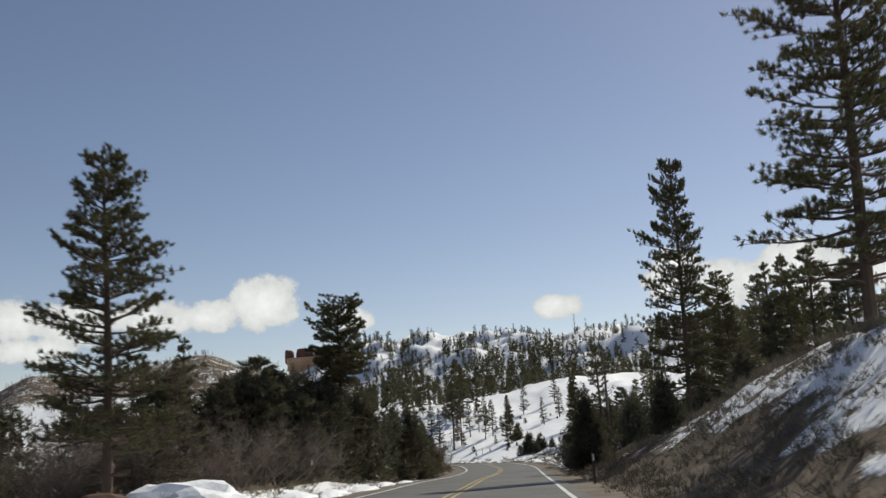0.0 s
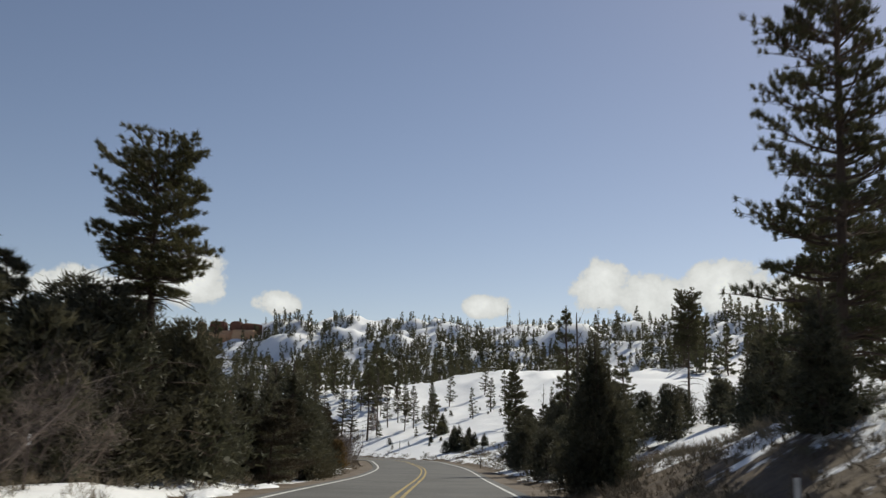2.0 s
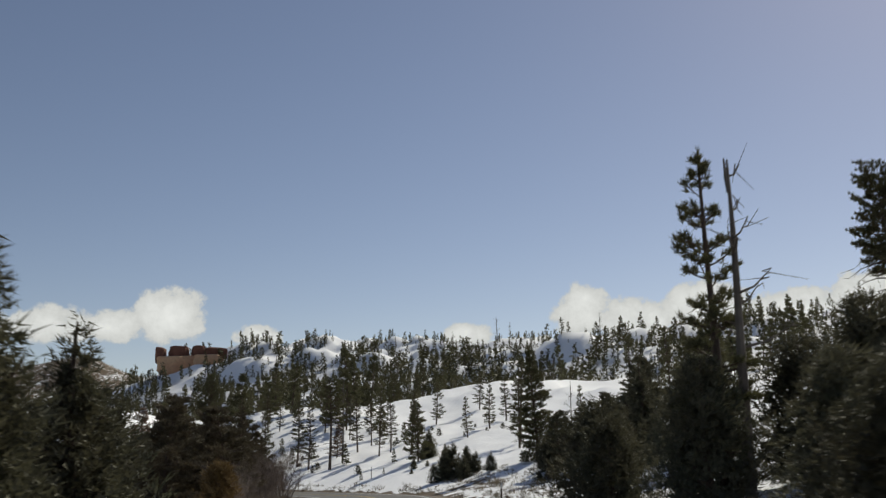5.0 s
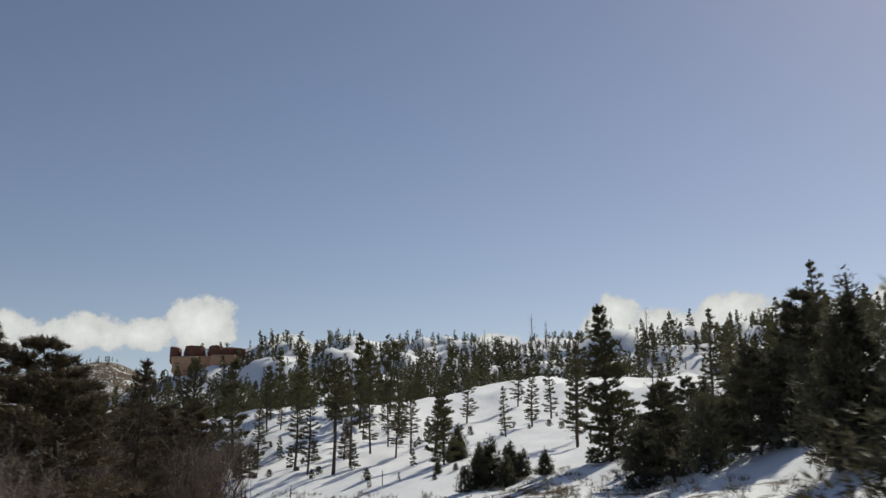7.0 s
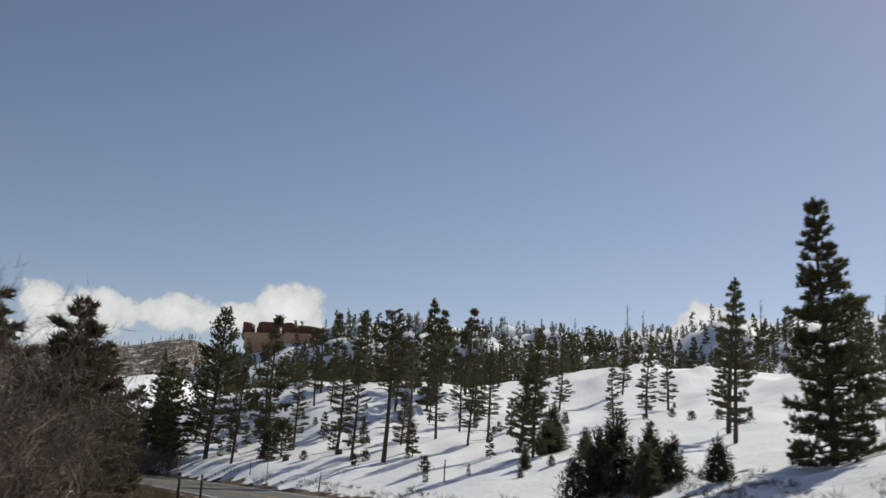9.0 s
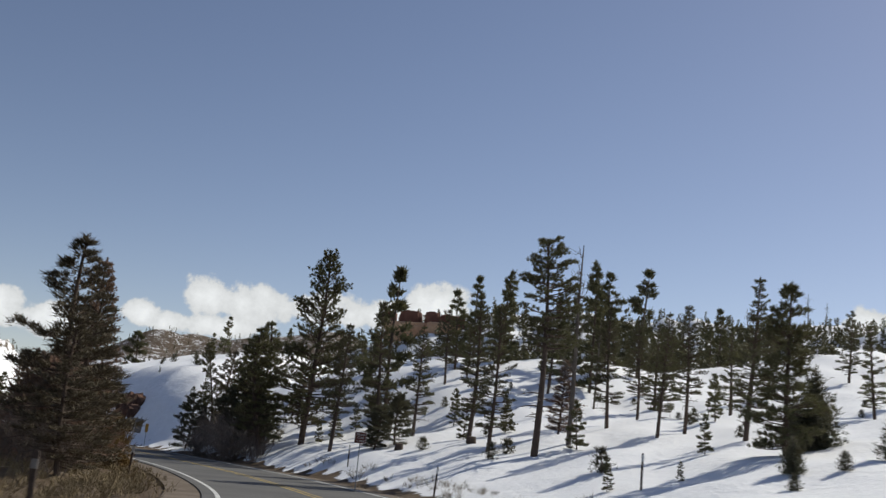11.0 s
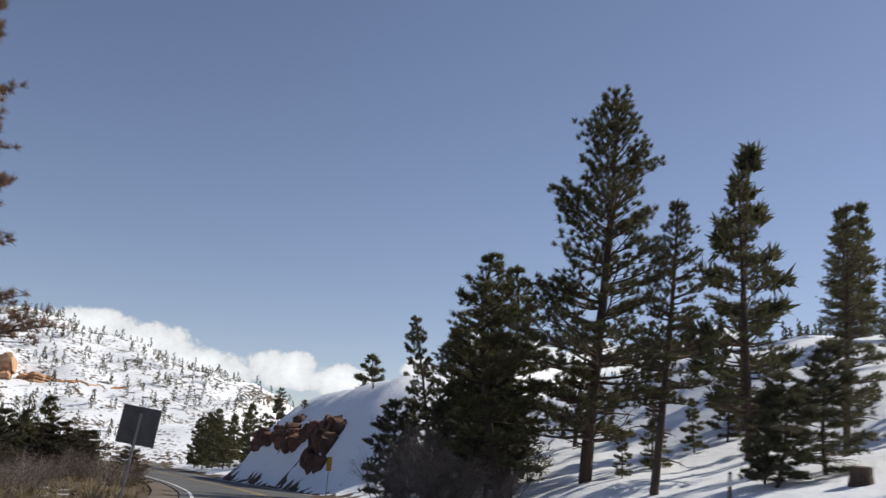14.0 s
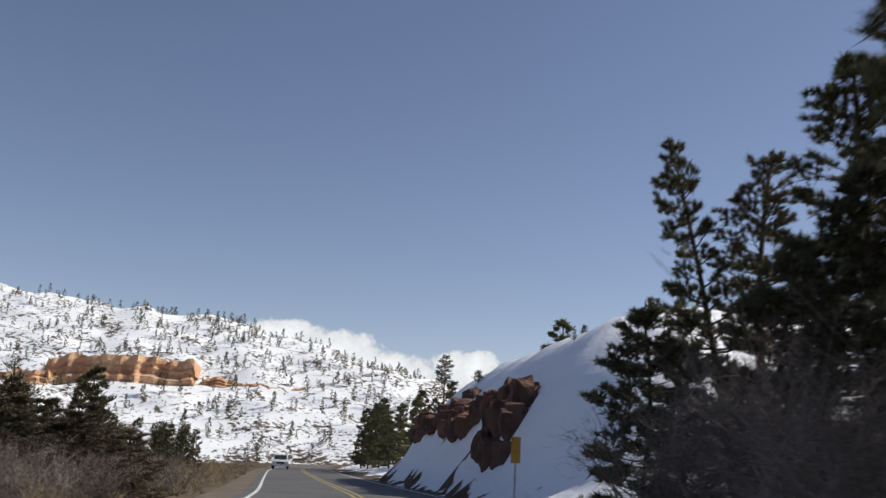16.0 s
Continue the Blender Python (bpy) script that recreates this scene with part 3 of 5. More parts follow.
def snag(seed, branches=14, fork=False):
    """A dead standing trunk 1 m high with broken limbs."""
    r = np.random.RandomState(seed)
    tree = new("dead_tree")
    wood = Soup()
    wood.add(*tube([(0, 0, -0.03), (0.004, 0, 0.4), (-0.002, 0.004, 0.75), (0.004, 0.0, 1.0)], [0.017, 0.013, 0.008, 0.003], 7))
    wood.make("trunk", DEAD, tree)

    def limb(points, radii, twigs=0):
        s = Soup()
        s.add(*tube(points, radii, 4))
        for _ in range(twigs):
            q = np.asarray(points[1]) + (np.asarray(points[-1]) - points[1]) * r.uniform(0, 1)
            s.add(*tube([q, q + r.normal(0, 0.02, 3), q + r.normal(0, 0.035, 3)], [0.002, 0.0015, 0.0007], 3))
        s.make("limb", DEAD, tree)

    if fork:
        limb([(0, 0, 0.9), (-0.03, 0, 0.95), (-0.045, 0, 1.02)], [0.006, 0.005, 0.002])
        limb([(0, 0, 0.72), (0.05, 0, 0.73), (0.08, 0, 0.75)], [0.006, 0.004, 0.002])
    for k in range(branches):
        h, az = r.uniform(0.35, 0.97), r.uniform(0, 6.28)
        ln = 0.17 * (1.15 - h) * r.uniform(0.5, 1.3)
        o = np.array([0, 0, h])
        d = np.array([np.cos(az), np.sin(az), r.uniform(-0.15, 0.5)])
        limb([o, o + d * ln * 0.5, o + d * ln + np.array([0, 0, 0.03])], [0.0045, 0.003, 0.001], 3)
    return tree


def plant(models, places, label, category, group, seed=1, wide=1.0, base=None):
    """Copies of the models, in turn, at (x, y, height of the top)."""
    r = np.random.RandomState(seed)
    for k, (x, y, top) in enumerate(places):
        z = height(x, y) if base is None else base
        h = max(top - z, 0.5)
        w = h * wide * r.uniform(0.92, 1.1)
        m = pose(x, y, z - 0.02 * h, r.uniform(-1.5, 1.5), r.uniform(-1.5, 1.5), r.uniform(0, 360)) @ Matrix.Diagonal((w, w, h * 1.02, 1))
        tagged(copy_thing(models[k % len(models)], m), label, category, group)


def discard(models):
    for ob in models:
        for o in [*ob.children_recursive, ob]:
            bpy.data.objects.remove(o)


big_pines = [pine(s, start=0.16, radius=0.215, top_flat=0.45, whorls=26, arms=5, tuft=0.0140, blades=28, sprigs=1.5, low_dead=14, gaps=0.14) for s in (1, 2, 3)]
flat_pine = [pine(7, start=0.60, radius=0.145, top_flat=1.25, whorls=13, arms=8, tuft=0.0165, blades=30, low_dead=46, droop=0.16, steep=0.3, curve=0.006, dead_reach=1.5, gaps=0.05, sprigs=1.3)]
slim_pines = [pine(s, start=0.14, radius=0.145, whorls=24, arms=3, tuft=0.020, blades=22, gaps=0.14) for s in (11, 12, 13, 14)]
tall_pines = [pine(s, start=st, radius=rd, whorls=34, arms=3, tuft=0.0125, blades=22, low_dead=14, gaps=0.20, sprigs=1.7) for s, st, rd in ((21, 0.22, 0.155), (22, 0.30, 0.17), (23, 0.16, 0.15))]
head_pine = [pine(24, start=0.50, radius=0.135, top_flat=0.85, whorls=16, arms=5, tuft=0.0150, blades=32, low_dead=22, gaps=0.08)]
full_pines = [pine(s, start=0.05, radius=0.22, whorls=22, arms=5, tuft=0.022, blades=24, gaps=0.12) for s in (31, 32, 33)]
clump_pines = [pine(s, start=0.16, radius=0.20, whorls=22, arms=4, tuft=0.020, blades=28, gaps=0.2, low_dead=12, curve=0.05, steep=0.25) for s in (37, 38)] + [pine(39, start=0.14, radius=0.19, whorls=22, arms=4, tuft=0.019, blades=26, mat=OLIVE, gaps=0.2, low_dead=14, curve=0.04, steep=0.3)]
far_full = [pine(s, start=0.05, radius=0.24, whorls=12, arms=4, tuft=0.046, blades=11, thin=0.15, gaps=0.08, sprigs=0.6, twiggy=False) for s in (34, 35, 36)]
spire = [pine(41, start=0.04, radius=0.225, whorls=30, arms=6, tuft=0.020, blades=28, gaps=0.03, top_flat=-0.5)]
tall_full = [pine(25, start=0.12, radius=0.225, whorls=30, arms=5, tuft=0.0130, blades=36, sprigs=1.35, gaps=0.14, top_flat=-0.1, steep=0.75, low_dead=10)]
rust_pine = [pine(51, start=0.08, radius=0.25, whorls=38, arms=5, tuft=0.0125, blades=24, sprigs=1.7, mat=RUST, low_dead=14, gaps=0.10, top_flat=-0.35, droop=0.05)]
far_junipers = [juniper(s, radius=0.32, point=0.9, clumps=460, blades=6, blade=0.06, core=160) for s in (61, 62)]
far_round = [juniper(s, radius=0.46, point=0.35, clumps=460, blades=6, blade=0.065, core=160) for s in (64, 65)]
small_shrubs = [juniper(s, radius=0.5, point=0.3, clumps=130, blades=5, blade=0.11, core=50) for s in (87, 88)]
valley_junipers = [juniper(s, radius=0.42, point=pt, clumps=420, blades=8, blade=0.052, core=200, mat=NEEDLE) for s, pt in ((89, 0.35), (90, 0.9))]
junipers = [juniper(s, radius=0.31, point=0.85, clumps=1050, blades=8, blade=0.037, core=620) for s in (61, 62, 63)]
round_junipers = [juniper(s, radius=0.46, point=0.35, clumps=1050, blades=8, blade=0.043, core=620) for s in (64, 65, 66)]
pinyons = [pine(s, start=0.05, radius=0.29, whorls=15, arms=5, tuft=0.034, blades=16, thin=0.105, mat=SPRUCE, gaps=0.22, low_dead=14, curve=0.05, top_flat=0.1) for s in (101, 102, 103)]
dull_pinyons = [pine(s, start=0.04, radius=0.33, whorls=15, arms=5, tuft=0.036, blades=16, thin=0.105, mat=OLIVE, gaps=0.18, low_dead=16, curve=0.05, top_flat=0.2) for s in (104, 105)]
feather_pines = [pine(s, start=0.08, radius=0.21, whorls=24, arms=4, tuft=0.026, blades=11, mat=OLIVE, gaps=0.22, low_dead=26, top_flat=-0.3, trunk_r=0.011) for s in (106, 107)]
cone_juniper = [juniper(67, radius=0.31, point=0.8, clumps=1500, blades=11, blade=0.034, core=1600)]
brushes = [bare_brush(s) for s in (71, 72, 73)]
thickets = [bare_brush(s, 28, 15) for s in (74, 75)]
gold_bush = [juniper(68, radius=0.45, point=0.3, mat=GOLD, blade=0.07)]
rust_bush = [juniper(69, radius=0.45, point=0.3, mat=RUST, blade=0.07)]
snags = [snag(81), snag(82, 18)]
fork_snag = [snag(83, 9, True)]

P1 = "green ponderosa pine with open tufted crown beside the road"
plant(big_pines, [(-10.1, 30, 10.7), (12.2, 27.5, 17.0), (16.4, 57, 9.8), (25.5, 77, 12.4)], P1, "pine tree", "roadside pines", 1)
plant(big_pines[1:], [(12.2, 49, 14.5)], P1, "pine tree", "roadside pines", 50, 0.72)
plant(flat_pine, [(-5.6, 57, 9.65)], "old pine with flat bushy top and bare drooping lower limbs", "pine tree", "roadside pines", 2)
plant(slim_pines, [(-19.8, 75, 9.7), (20.8, 61, 10.7), (14.9, 93, 9.0), (30.2, 100, 8.6), (-6.0, 71.3, 5.3), (28.5, 138, 9.0),
                   (23, 173, 10.1), (39.5, 186, 14.1), (41.5, 187, 12.5), (36.4, 172, 10.8), (22, 168, 8.4), (27, 161, 6.0)], "slim green pine with tufted limbs above snow", "pine tree", "roadside pines", 3)
plant(fork_snag, [(15.45, 92.6, 8.2)], "dead grey pine trunk with a forked broken top", "dead tree", "dead trees", 4)
plant(spire, [(20.4, 150, 8.7)], "dense dark green spire-shaped pine by the road bend", "pine tree", "roadside pines", 5)
plant(full_pines, [(28, 126.6, 8.2), (24, 121, 6.4), (26.6, 96, 5.7), (15.6, 52, 8.0), (18.8, 49, 9.6), (16.6, 45.5, 8.8)], "bushy dark green pine branched to the ground", "pine tree", "roadside pines", 6)
plant(cone_juniper, [(8.4, 57.9, 3.8), (17.4, 66, 5.2)], "dense dark cone-shaped juniper at the roadside", "juniper", "junipers", 7)
J = "dark green juniper shrub standing in patchy snow"
plant(junipers, [(10.4, 46, 3.8), (-5.8, 58.5, 4.6), (-4.6, 61.5, 3.6), (-3.9, 67.5, 2.9), (-2.6, 76, 3.9), (-2.3, 81, 3.4), (-3.8, 79, 3.9), (-3.6, 72.5, 3.0), (-1.9, 86, 2.6),
                 (20.5, 109, 4.2), (22, 114, 5.2), (20, 117.5, 4.4), (24, 143, 3.6)], J, "juniper", "junipers", 8, 1.15)
plant(far_junipers, [(14.6, 172, 0.6), (17, 174, 0.3), (11, 170, -0.8), (13.4, 154, 0.7), (14.7, 153.8, 0.3), (15.3, 152.8, -0.2), (12.6, 153.1, -0.1), (16.2, 149.5, -0.3), (14.1, 151.6, -0.6)], J, "juniper", "junipers", 38, 1.2)
plant(pinyons, [(19.5, 135.8, 2.6), (20.9, 133.5, 1.6), (18.6, 131.2, 2.2), (21.6, 131.1, 2.4), (20.8, 127.4, 3.4), (22.9, 128.6, 5.8), (24.5, 150, 2.0), (22.2, 139.5, 3.2)],
      "dark bushy pinyon in a roadside grove", "pine tree", "junipers", 42, 1.1)
plant(dull_pinyons, [(-2.6, 131, 0.7), (-3.8, 136, 1.7), (-4.6, 133, 1.2), (-3.6, 141, 2.0), (-5.2, 138, 1.6), (-4.4, 146, 1.6), (-6, 143, 2.2), (-4.5, 113, 2.6), (-2.2, 116, 2.2), (-6, 120, 3.0), (-3.4, 120, 1.8)],
      "dull brown-green pinyon beside the road", "pine tree", "junipers", 43, 1.15)
plant(pinyons, [(-9.4, 50.8, 5.9), (-8.8, 54, 5.4), (-11.6, 45, 5.0), (-9, 52, 4.4), (-7.2, 60, 5.0), (-10.5, 47, 4.6), (-12, 57, 5.2), (-6.4, 65, 4.4), (15.0, 43.6, 6.4), (19.6, 45, 8.4)],
      "wispy dark pinyon with an uneven open crown", "pine tree", "junipers", 39, 1.1)
plant(round_junipers, [(14, 92, 2.2), (17, 88, 3.4), (20, 87, 3.4), (23, 86, 3.8), (12.5, 97, 0.7), (18.4, 138.2, -0.6), (18.7, 136.2, 0.9), (19.6, 134.4, 1.3), (12, 80, 1.2), (10, 75, 0.6)], J, "juniper", "junipers", 9)
plant(far_round, [(26, 84, 4.6), (29, 90, 5.6), (24, 138, 2.0), (19, 128, 1.4), (20.5, 131, 1.4), (22, 127, 3.2), (17.8, 133, 0.4), (23, 134, 3.4), (24.5, 130, 4.6), (-10.4, 51, 5.0), (-12.8, 45, 4.8), (-7.6, 53, 3.8), (-9, 58, 4.0), (-11.5, 50, 4.2), (-14, 52, 3.4), (-17, 47, 3.6), (-19, 56, 3.8), (-13, 60, 3.6), (-16, 63, 4.0), (-22, 50, 4.0), (12.4, 169.5, -1.2), (10.6, 167.5, -2.0), (-12, 40, 2.6), (-15, 48, 3.0), (-13, 66, 3.0),
                  (-9, 86, 2.6), (-6, 92, 2.2), (-4, 98, 1.6), (-8, 104, 1.8), (-11, 110, 2.0), (-14, 92, 2.6), (-8, 126, 1.0), (-18, 60, 3.2), (-20, 42, 3.5), (-16, 33, 3.2),
                  (-22, 30, 3.6), (-12.5, 75, 2.5), (-17, 100, 2.2), (-10, 135, 1.2), (-6, 132, 1.0), (11.6, 152.6, -1.4)], J, "juniper", "junipers", 10)
plant(far_junipers, [(13.5, 44, 4.6), (17, 64, 5.0), (20, 68, 5.0), (22, 74, 5.0), (24, 80, 4.5)], J, "juniper", "junipers", 31, 1.3)
B = "leafless grey-brown thicket at the roadside"
plant(thickets, [(-10.2, 44, 3.3), (-12.5, 39, 3.2), (-9.0, 48, 3.2), (-8.0, 52, 3.0), (-14.5, 36, 3.0), (-12, 47, 3.6), (-7.4, 61, 2.7), (-6.6, 65, 2.2), (-7.8, 56, 3.0), (-15, 43, 3.2), (-9.8, 53, 3.4)], "tall " + B, "bush", "bare thickets", 40, 1.35)
plant(brushes, [(-0.6, 128, 0.7), (-1.5, 131, 1.0), (-2.4, 137, 0.8), (-4.2, 126, 0.9), (-3.6, 133, 1.1), (-5.0, 138, 0.9), (-0.8, 109, -0.3)], B, "bush", "bare thickets", 11, 1.2)
plant(round_junipers, [(-6.8, 55.5, 4.7), (-4.9, 58.8, 4.0), (-8.2, 58, 5.2)], "dark juniper thicket at the foot of an old pine", "juniper", "junipers", 56)
plant(feather_pines, [(-2.8, 127.0, 2.7), (-4.6, 129.0, 2.0), (-1.9, 131.5, 0.9)], "thin brownish pinyon with a bare pointed top", "pine tree", "junipers", 60, 1.25)
plant(feather_pines + dull_pinyons, [(-10.2, 39.2, 5.0), (-12.4, 37.2, 4.3)], "brownish feathery pinyon beside the snowy verge", "pine tree", "junipers", 57, 1.0)
plant(round_junipers, [(15, 95, 2.4), (18, 94, 3.0), (21, 96, 3.2), (24, 97, 3.6), (27, 96, 4.0), (30, 98, 4.4), (13, 100, 1.4)], J, "juniper", "junipers", 62, 1.1)
plant(gold_bush, [(-0.9, 103, -0.6), (-14.5, 176.5, -2.2)], "ochre-leaved bush at the road's edge", "bush", "bare thickets", 12)
plant(dull_pinyons, [(-2.7, 66.5, 1.7)], "brownish bushy pinyon at the road's edge", "pine tree", "junipers", 63, 1.2)
plant(rust_bush, [(-19.6, 183.5, -2.4), (-14.2, 172.5, -0.6), (-16.3, 174, -0.2), (-13.4, 170, -0.8)], "rust-brown bush at the road's edge", "bush", "bare thickets", 13)

plant(flat_pine, [(27.0, 104, 12.0)], "old pine with a narrow flat top above snow", "pine tree", "roadside pines", 55, 0.75)

# the bend and the slope beyond it
S = "green pine on the snowy slope above the bend"
plant(head_pine, [(1.9, 188.7, 9.45)], "tall pine with a dense head and bare lower trunk", "pine tree", "slope pines", 30)
plant(tall_pines, [(-2.4, 195.6, 6.95), (-11.9, 200.4, 5.2), (-10.1, 205.5, 7.6), (-7.2, 203.7, 5.85), (-8.0, 220.2, 9.4), (-6.3, 220.6, 8.1), (5.5, 199.8, 7.5),
                   (9.7, 194.6, 7.0), (11.8, 186.2, 7.25), (8.1, 192.0, 6.1), (7.5, 206.5, 7.7), (-0.8, 191.9, 5.85)], S, "pine tree", "slope pines", 14)
plant(slim_pines, [(-4.2, 226, 8.6), (0.8, 219.6, 8.05), (4.5, 226, 9.5), (14, 210, 8.2), (20, 196, 7.0), (24, 203, 9.0), (28, 213, 11.0), (18, 220, 11.0), (26, 228, 13.0), (9, 214, 8.6)],
      S, "pine tree", "slope pines", 15, 1.15)
plant(tall_full, [(-15.5, 205.8, 11.2)], "tallest green pine at the roadside past the bend", "pine tree", "slope pines", 16, 1.05)
plant(clump_pines, [(-22.3, 214.1, 6.55), (-24.0, 214.8, 5.4), (-25.1, 215.6, 4.15), (-18.2, 205.4, 5.1), (-20.2, 210.5, 2.4), (-19.6, 217.5, 4.6)], "bushy green pine crowded in a roadside clump", "pine tree", "slope pines", 17, 1.15)
plant(full_pines, [(12.0, 177, 5.3)], "bushy dark green pine branched to the ground", "pine tree", "slope pines", 48, 1.15)
plant(snags, [(24.7, 155.3, 6.0), (3.5, 191.8, 9.4), (4.5, 214, 8.5), (-28, 262, 12)], "bare dead pine with grey limbs on the snow slope", "dead tree", "dead trees", 18, 0.75)
plant(pinyons, [(-27.8, 214.6, 0.35), (-22.2, 211.5, 2.2), (-26.4, 213.6, -0.6), (-19.8, 207.6, 1.6), (-23.8, 212.4, 1.2)], "uneven wispy pine at the edge of the clump", "pine tree", "slope pines", 37, 1.0)
tagged(copy_thing(clump_pines[1], pose(-26.2, 216.2, height(-26.2, 216.2) - 0.15, 2, -9, 0) @ pose(0, 0, 0, 0, 0, 150) @ Matrix.Diagonal((6.0, 6.0, 7.9, 1))), "feathery green pine leaning out of the clump", "pine tree", "slope pines")
plant(far_round + far_junipers, [(-19.5, 209, -0.6), (-21, 211.4, 0.4)], "dark juniper undergrowth beneath crowded pines", "juniper", "junipers", 53, 1.2)
plant(pinyons, [(-8.4, 197.6, 0.0), (-7.4, 199, 1.0)], "bushy dark pinyon behind a road sign", "pine tree", "slope pines", 54, 1.35)
plant(far_full, [(-11.8, 211.7, 1.9), (-10.4, 208.3, 0.5), (-13.6, 207.2, 0.0), (-9.3, 205.6, -0.3), (-12.6, 209.6, 0.4), (-13.9, 204.6, -1.2)], "young pine with soft green needles in the snow", "pine tree", "young pines", 58, 1.1)
plant(feather_pines, [(-11.4, 167.5, 3.55), (-13.0, 170.6, 2.2), (-9.9, 164.6, 0.6)], "olive-brown feathery pine beside the bend", "pine tree", "browned pines", 61, 1.45)
plant(rust_pine, [(-19.6, 182.6, 5.45), (2.7, 196.8, 3.6)], "dying pine with rust-brown needles", "pine tree", "browned pines", 19, 1.12)
plant(junipers, [(13.4, 179, 2.4), (13.0, 180.5, 1.2)], J, "juniper", "junipers", 20, 1.2)
plant(far_full, [(11.9, 200, 3.8), (4.0, 190.4, 0.9), (-0.6, 199, 1.4), (-5, 207, 2.0), (-8.8, 198.7, -0.3), (5.5, 172.5, -2.2), (8.0, 174, -1.9), (9.5, 181, 0.2), (-3.2, 199.5, 0.6)], "young pine with soft green needles in the snow", "pine tree", "young pines", 33)
plant(thickets, [(-23.4, 211.5, -0.3), (-22, 208.4, -0.6), (-25.2, 214, -1.0), (-20.4, 206, -1.2)], "tall " + B, "bush", "bare thickets", 44, 1.3)
plant(brushes, [(-18, 203.8, -2.0), (-24.6, 209.6, -1.5), (-13.5, 167, -1.2), (-10.5, 165, -2.0)], B, "bush", "bare thickets", 21, 1.25)
plant(brushes, [(-25, 190, -3.1), (-29, 194, -3.1), (-32, 198, -3.1), (-37, 203, -3.0), (-43, 209, -3.0), (-48, 213, -3.0), (-54, 217, -3.0), (-60, 222, -3.0), (-22.5, 182, -2.4), (-40, 211, -3.2), (-46, 217, -3.2)], B, "bush", "bare thickets", 22, 1.25)

r = np.random.RandomState(5)
spots = []
while len(spots) < 84:
    k = r.randint(352, 470)
    off = -r.uniform(11, 48)
    x, y = ROAD[k, 0] + ROAD_DIR[k, 1] * off, ROAD[k, 1] - ROAD_DIR[k, 0] * off
    spots.append((x, y, height(x, y) + r.uniform(2.2, 4.6)))
plant(valley_junipers, spots[:54], "dark green juniper on the valley floor", "juniper", "valley trees", 23)
plant(far_full, spots[54:], "dark green bushy pine on the valley floor", "pine tree", "valley trees", 24)
spots = []
for k, off, h in ((438, 8, 5), (443, 11, 7), (449, 8, 7), (454, 13, 8), (460, 9, 6.5), (465, 12, 7), (471, 8, 6), (434, 10, 4), (476, 11, 7), (446, 15, 8), (452, 7, 7), (457, 9, 8), (462, 7, 7.5), (440, 9, 6.5), (468, 9, 8), (436, 12, 6), (474, 8, 7), (480, 10, 8)):
    x, y = ROAD[k, 0] + ROAD_DIR[k, 1] * off, ROAD[k, 1] - ROAD_DIR[k, 0] * off
    spots.append((x, y, height(x, y) + h))
plant(far_full, spots, "dark green bushy pine beyond the rock spur", "pine tree", "valley trees", 25)
plant(far_full, [(-80.5, 236, 1.6), (-57, 219, -1.9), (-62, 222, -1.6), (-66, 226, -1.8), (-72, 233, -1.4)], "dark green bushy pine on the valley floor", "pine tree", "valley trees", 32)
plant(slim_pines, [(x, y, height(x, y) + h) for x, y, h in ((-41.3, 236.6, 0.8), (-33, 243, 0.7), (-62.5, 276, 2.2))], "small pine on the crest of the snowy spur", "pine tree", "slope pines", 49, 1.3)
plant(far_full, [(-65.7, 279, 11.2)], "bushy pine standing alone on the snowy crest", "pine tree", "slope pines", 59, 1.1)
plant(head_pine, [(-55.7, 246.0, 3.35)], "lone flat-topped pine on the tip of the rock spur", "pine tree", "slope pines", 26, 1.25)

plant(dull_pinyons + pinyons, [(-43.3, 210.8, -2.2), (-42.0, 207.6, -1.9), (-46, 208.6, -1.5), (-40.2, 207.2, -2.6), (-44.6, 212.8, -2.3), (-48.2, 212.6, -1.9), (-38.4, 209.6, -2.9)], "soft olive pinyon bush on the valley floor", "pine tree", "valley trees", 51, 1.7)
plant(far_junipers, [(-47, 214.4, -2.0), (-52.3, 219, -2.2), (-49.5, 215.5, -2.4)], "dark green juniper on the valley floor", "juniper", "valley trees", 45, 1.5)
plant(far_full, [(-55.4, 219.7, 0.0), (-58.3, 224.3, -2.0), (-65.1, 231.9, -2.0), (-73.2, 240.9, -2.0), (-50.6, 213.6, -1.4)], "dark green bushy pine on the valley floor", "pine tree", "valley trees", 46)
plant(brushes, [(-35.3, 204.8, -3.3), (-36.4, 206.8, -3.3), (-39.1, 209.8, -3.1), (-38.6, 206.6, -2.9)], B, "bush", "bare thickets", 47, 1.6)

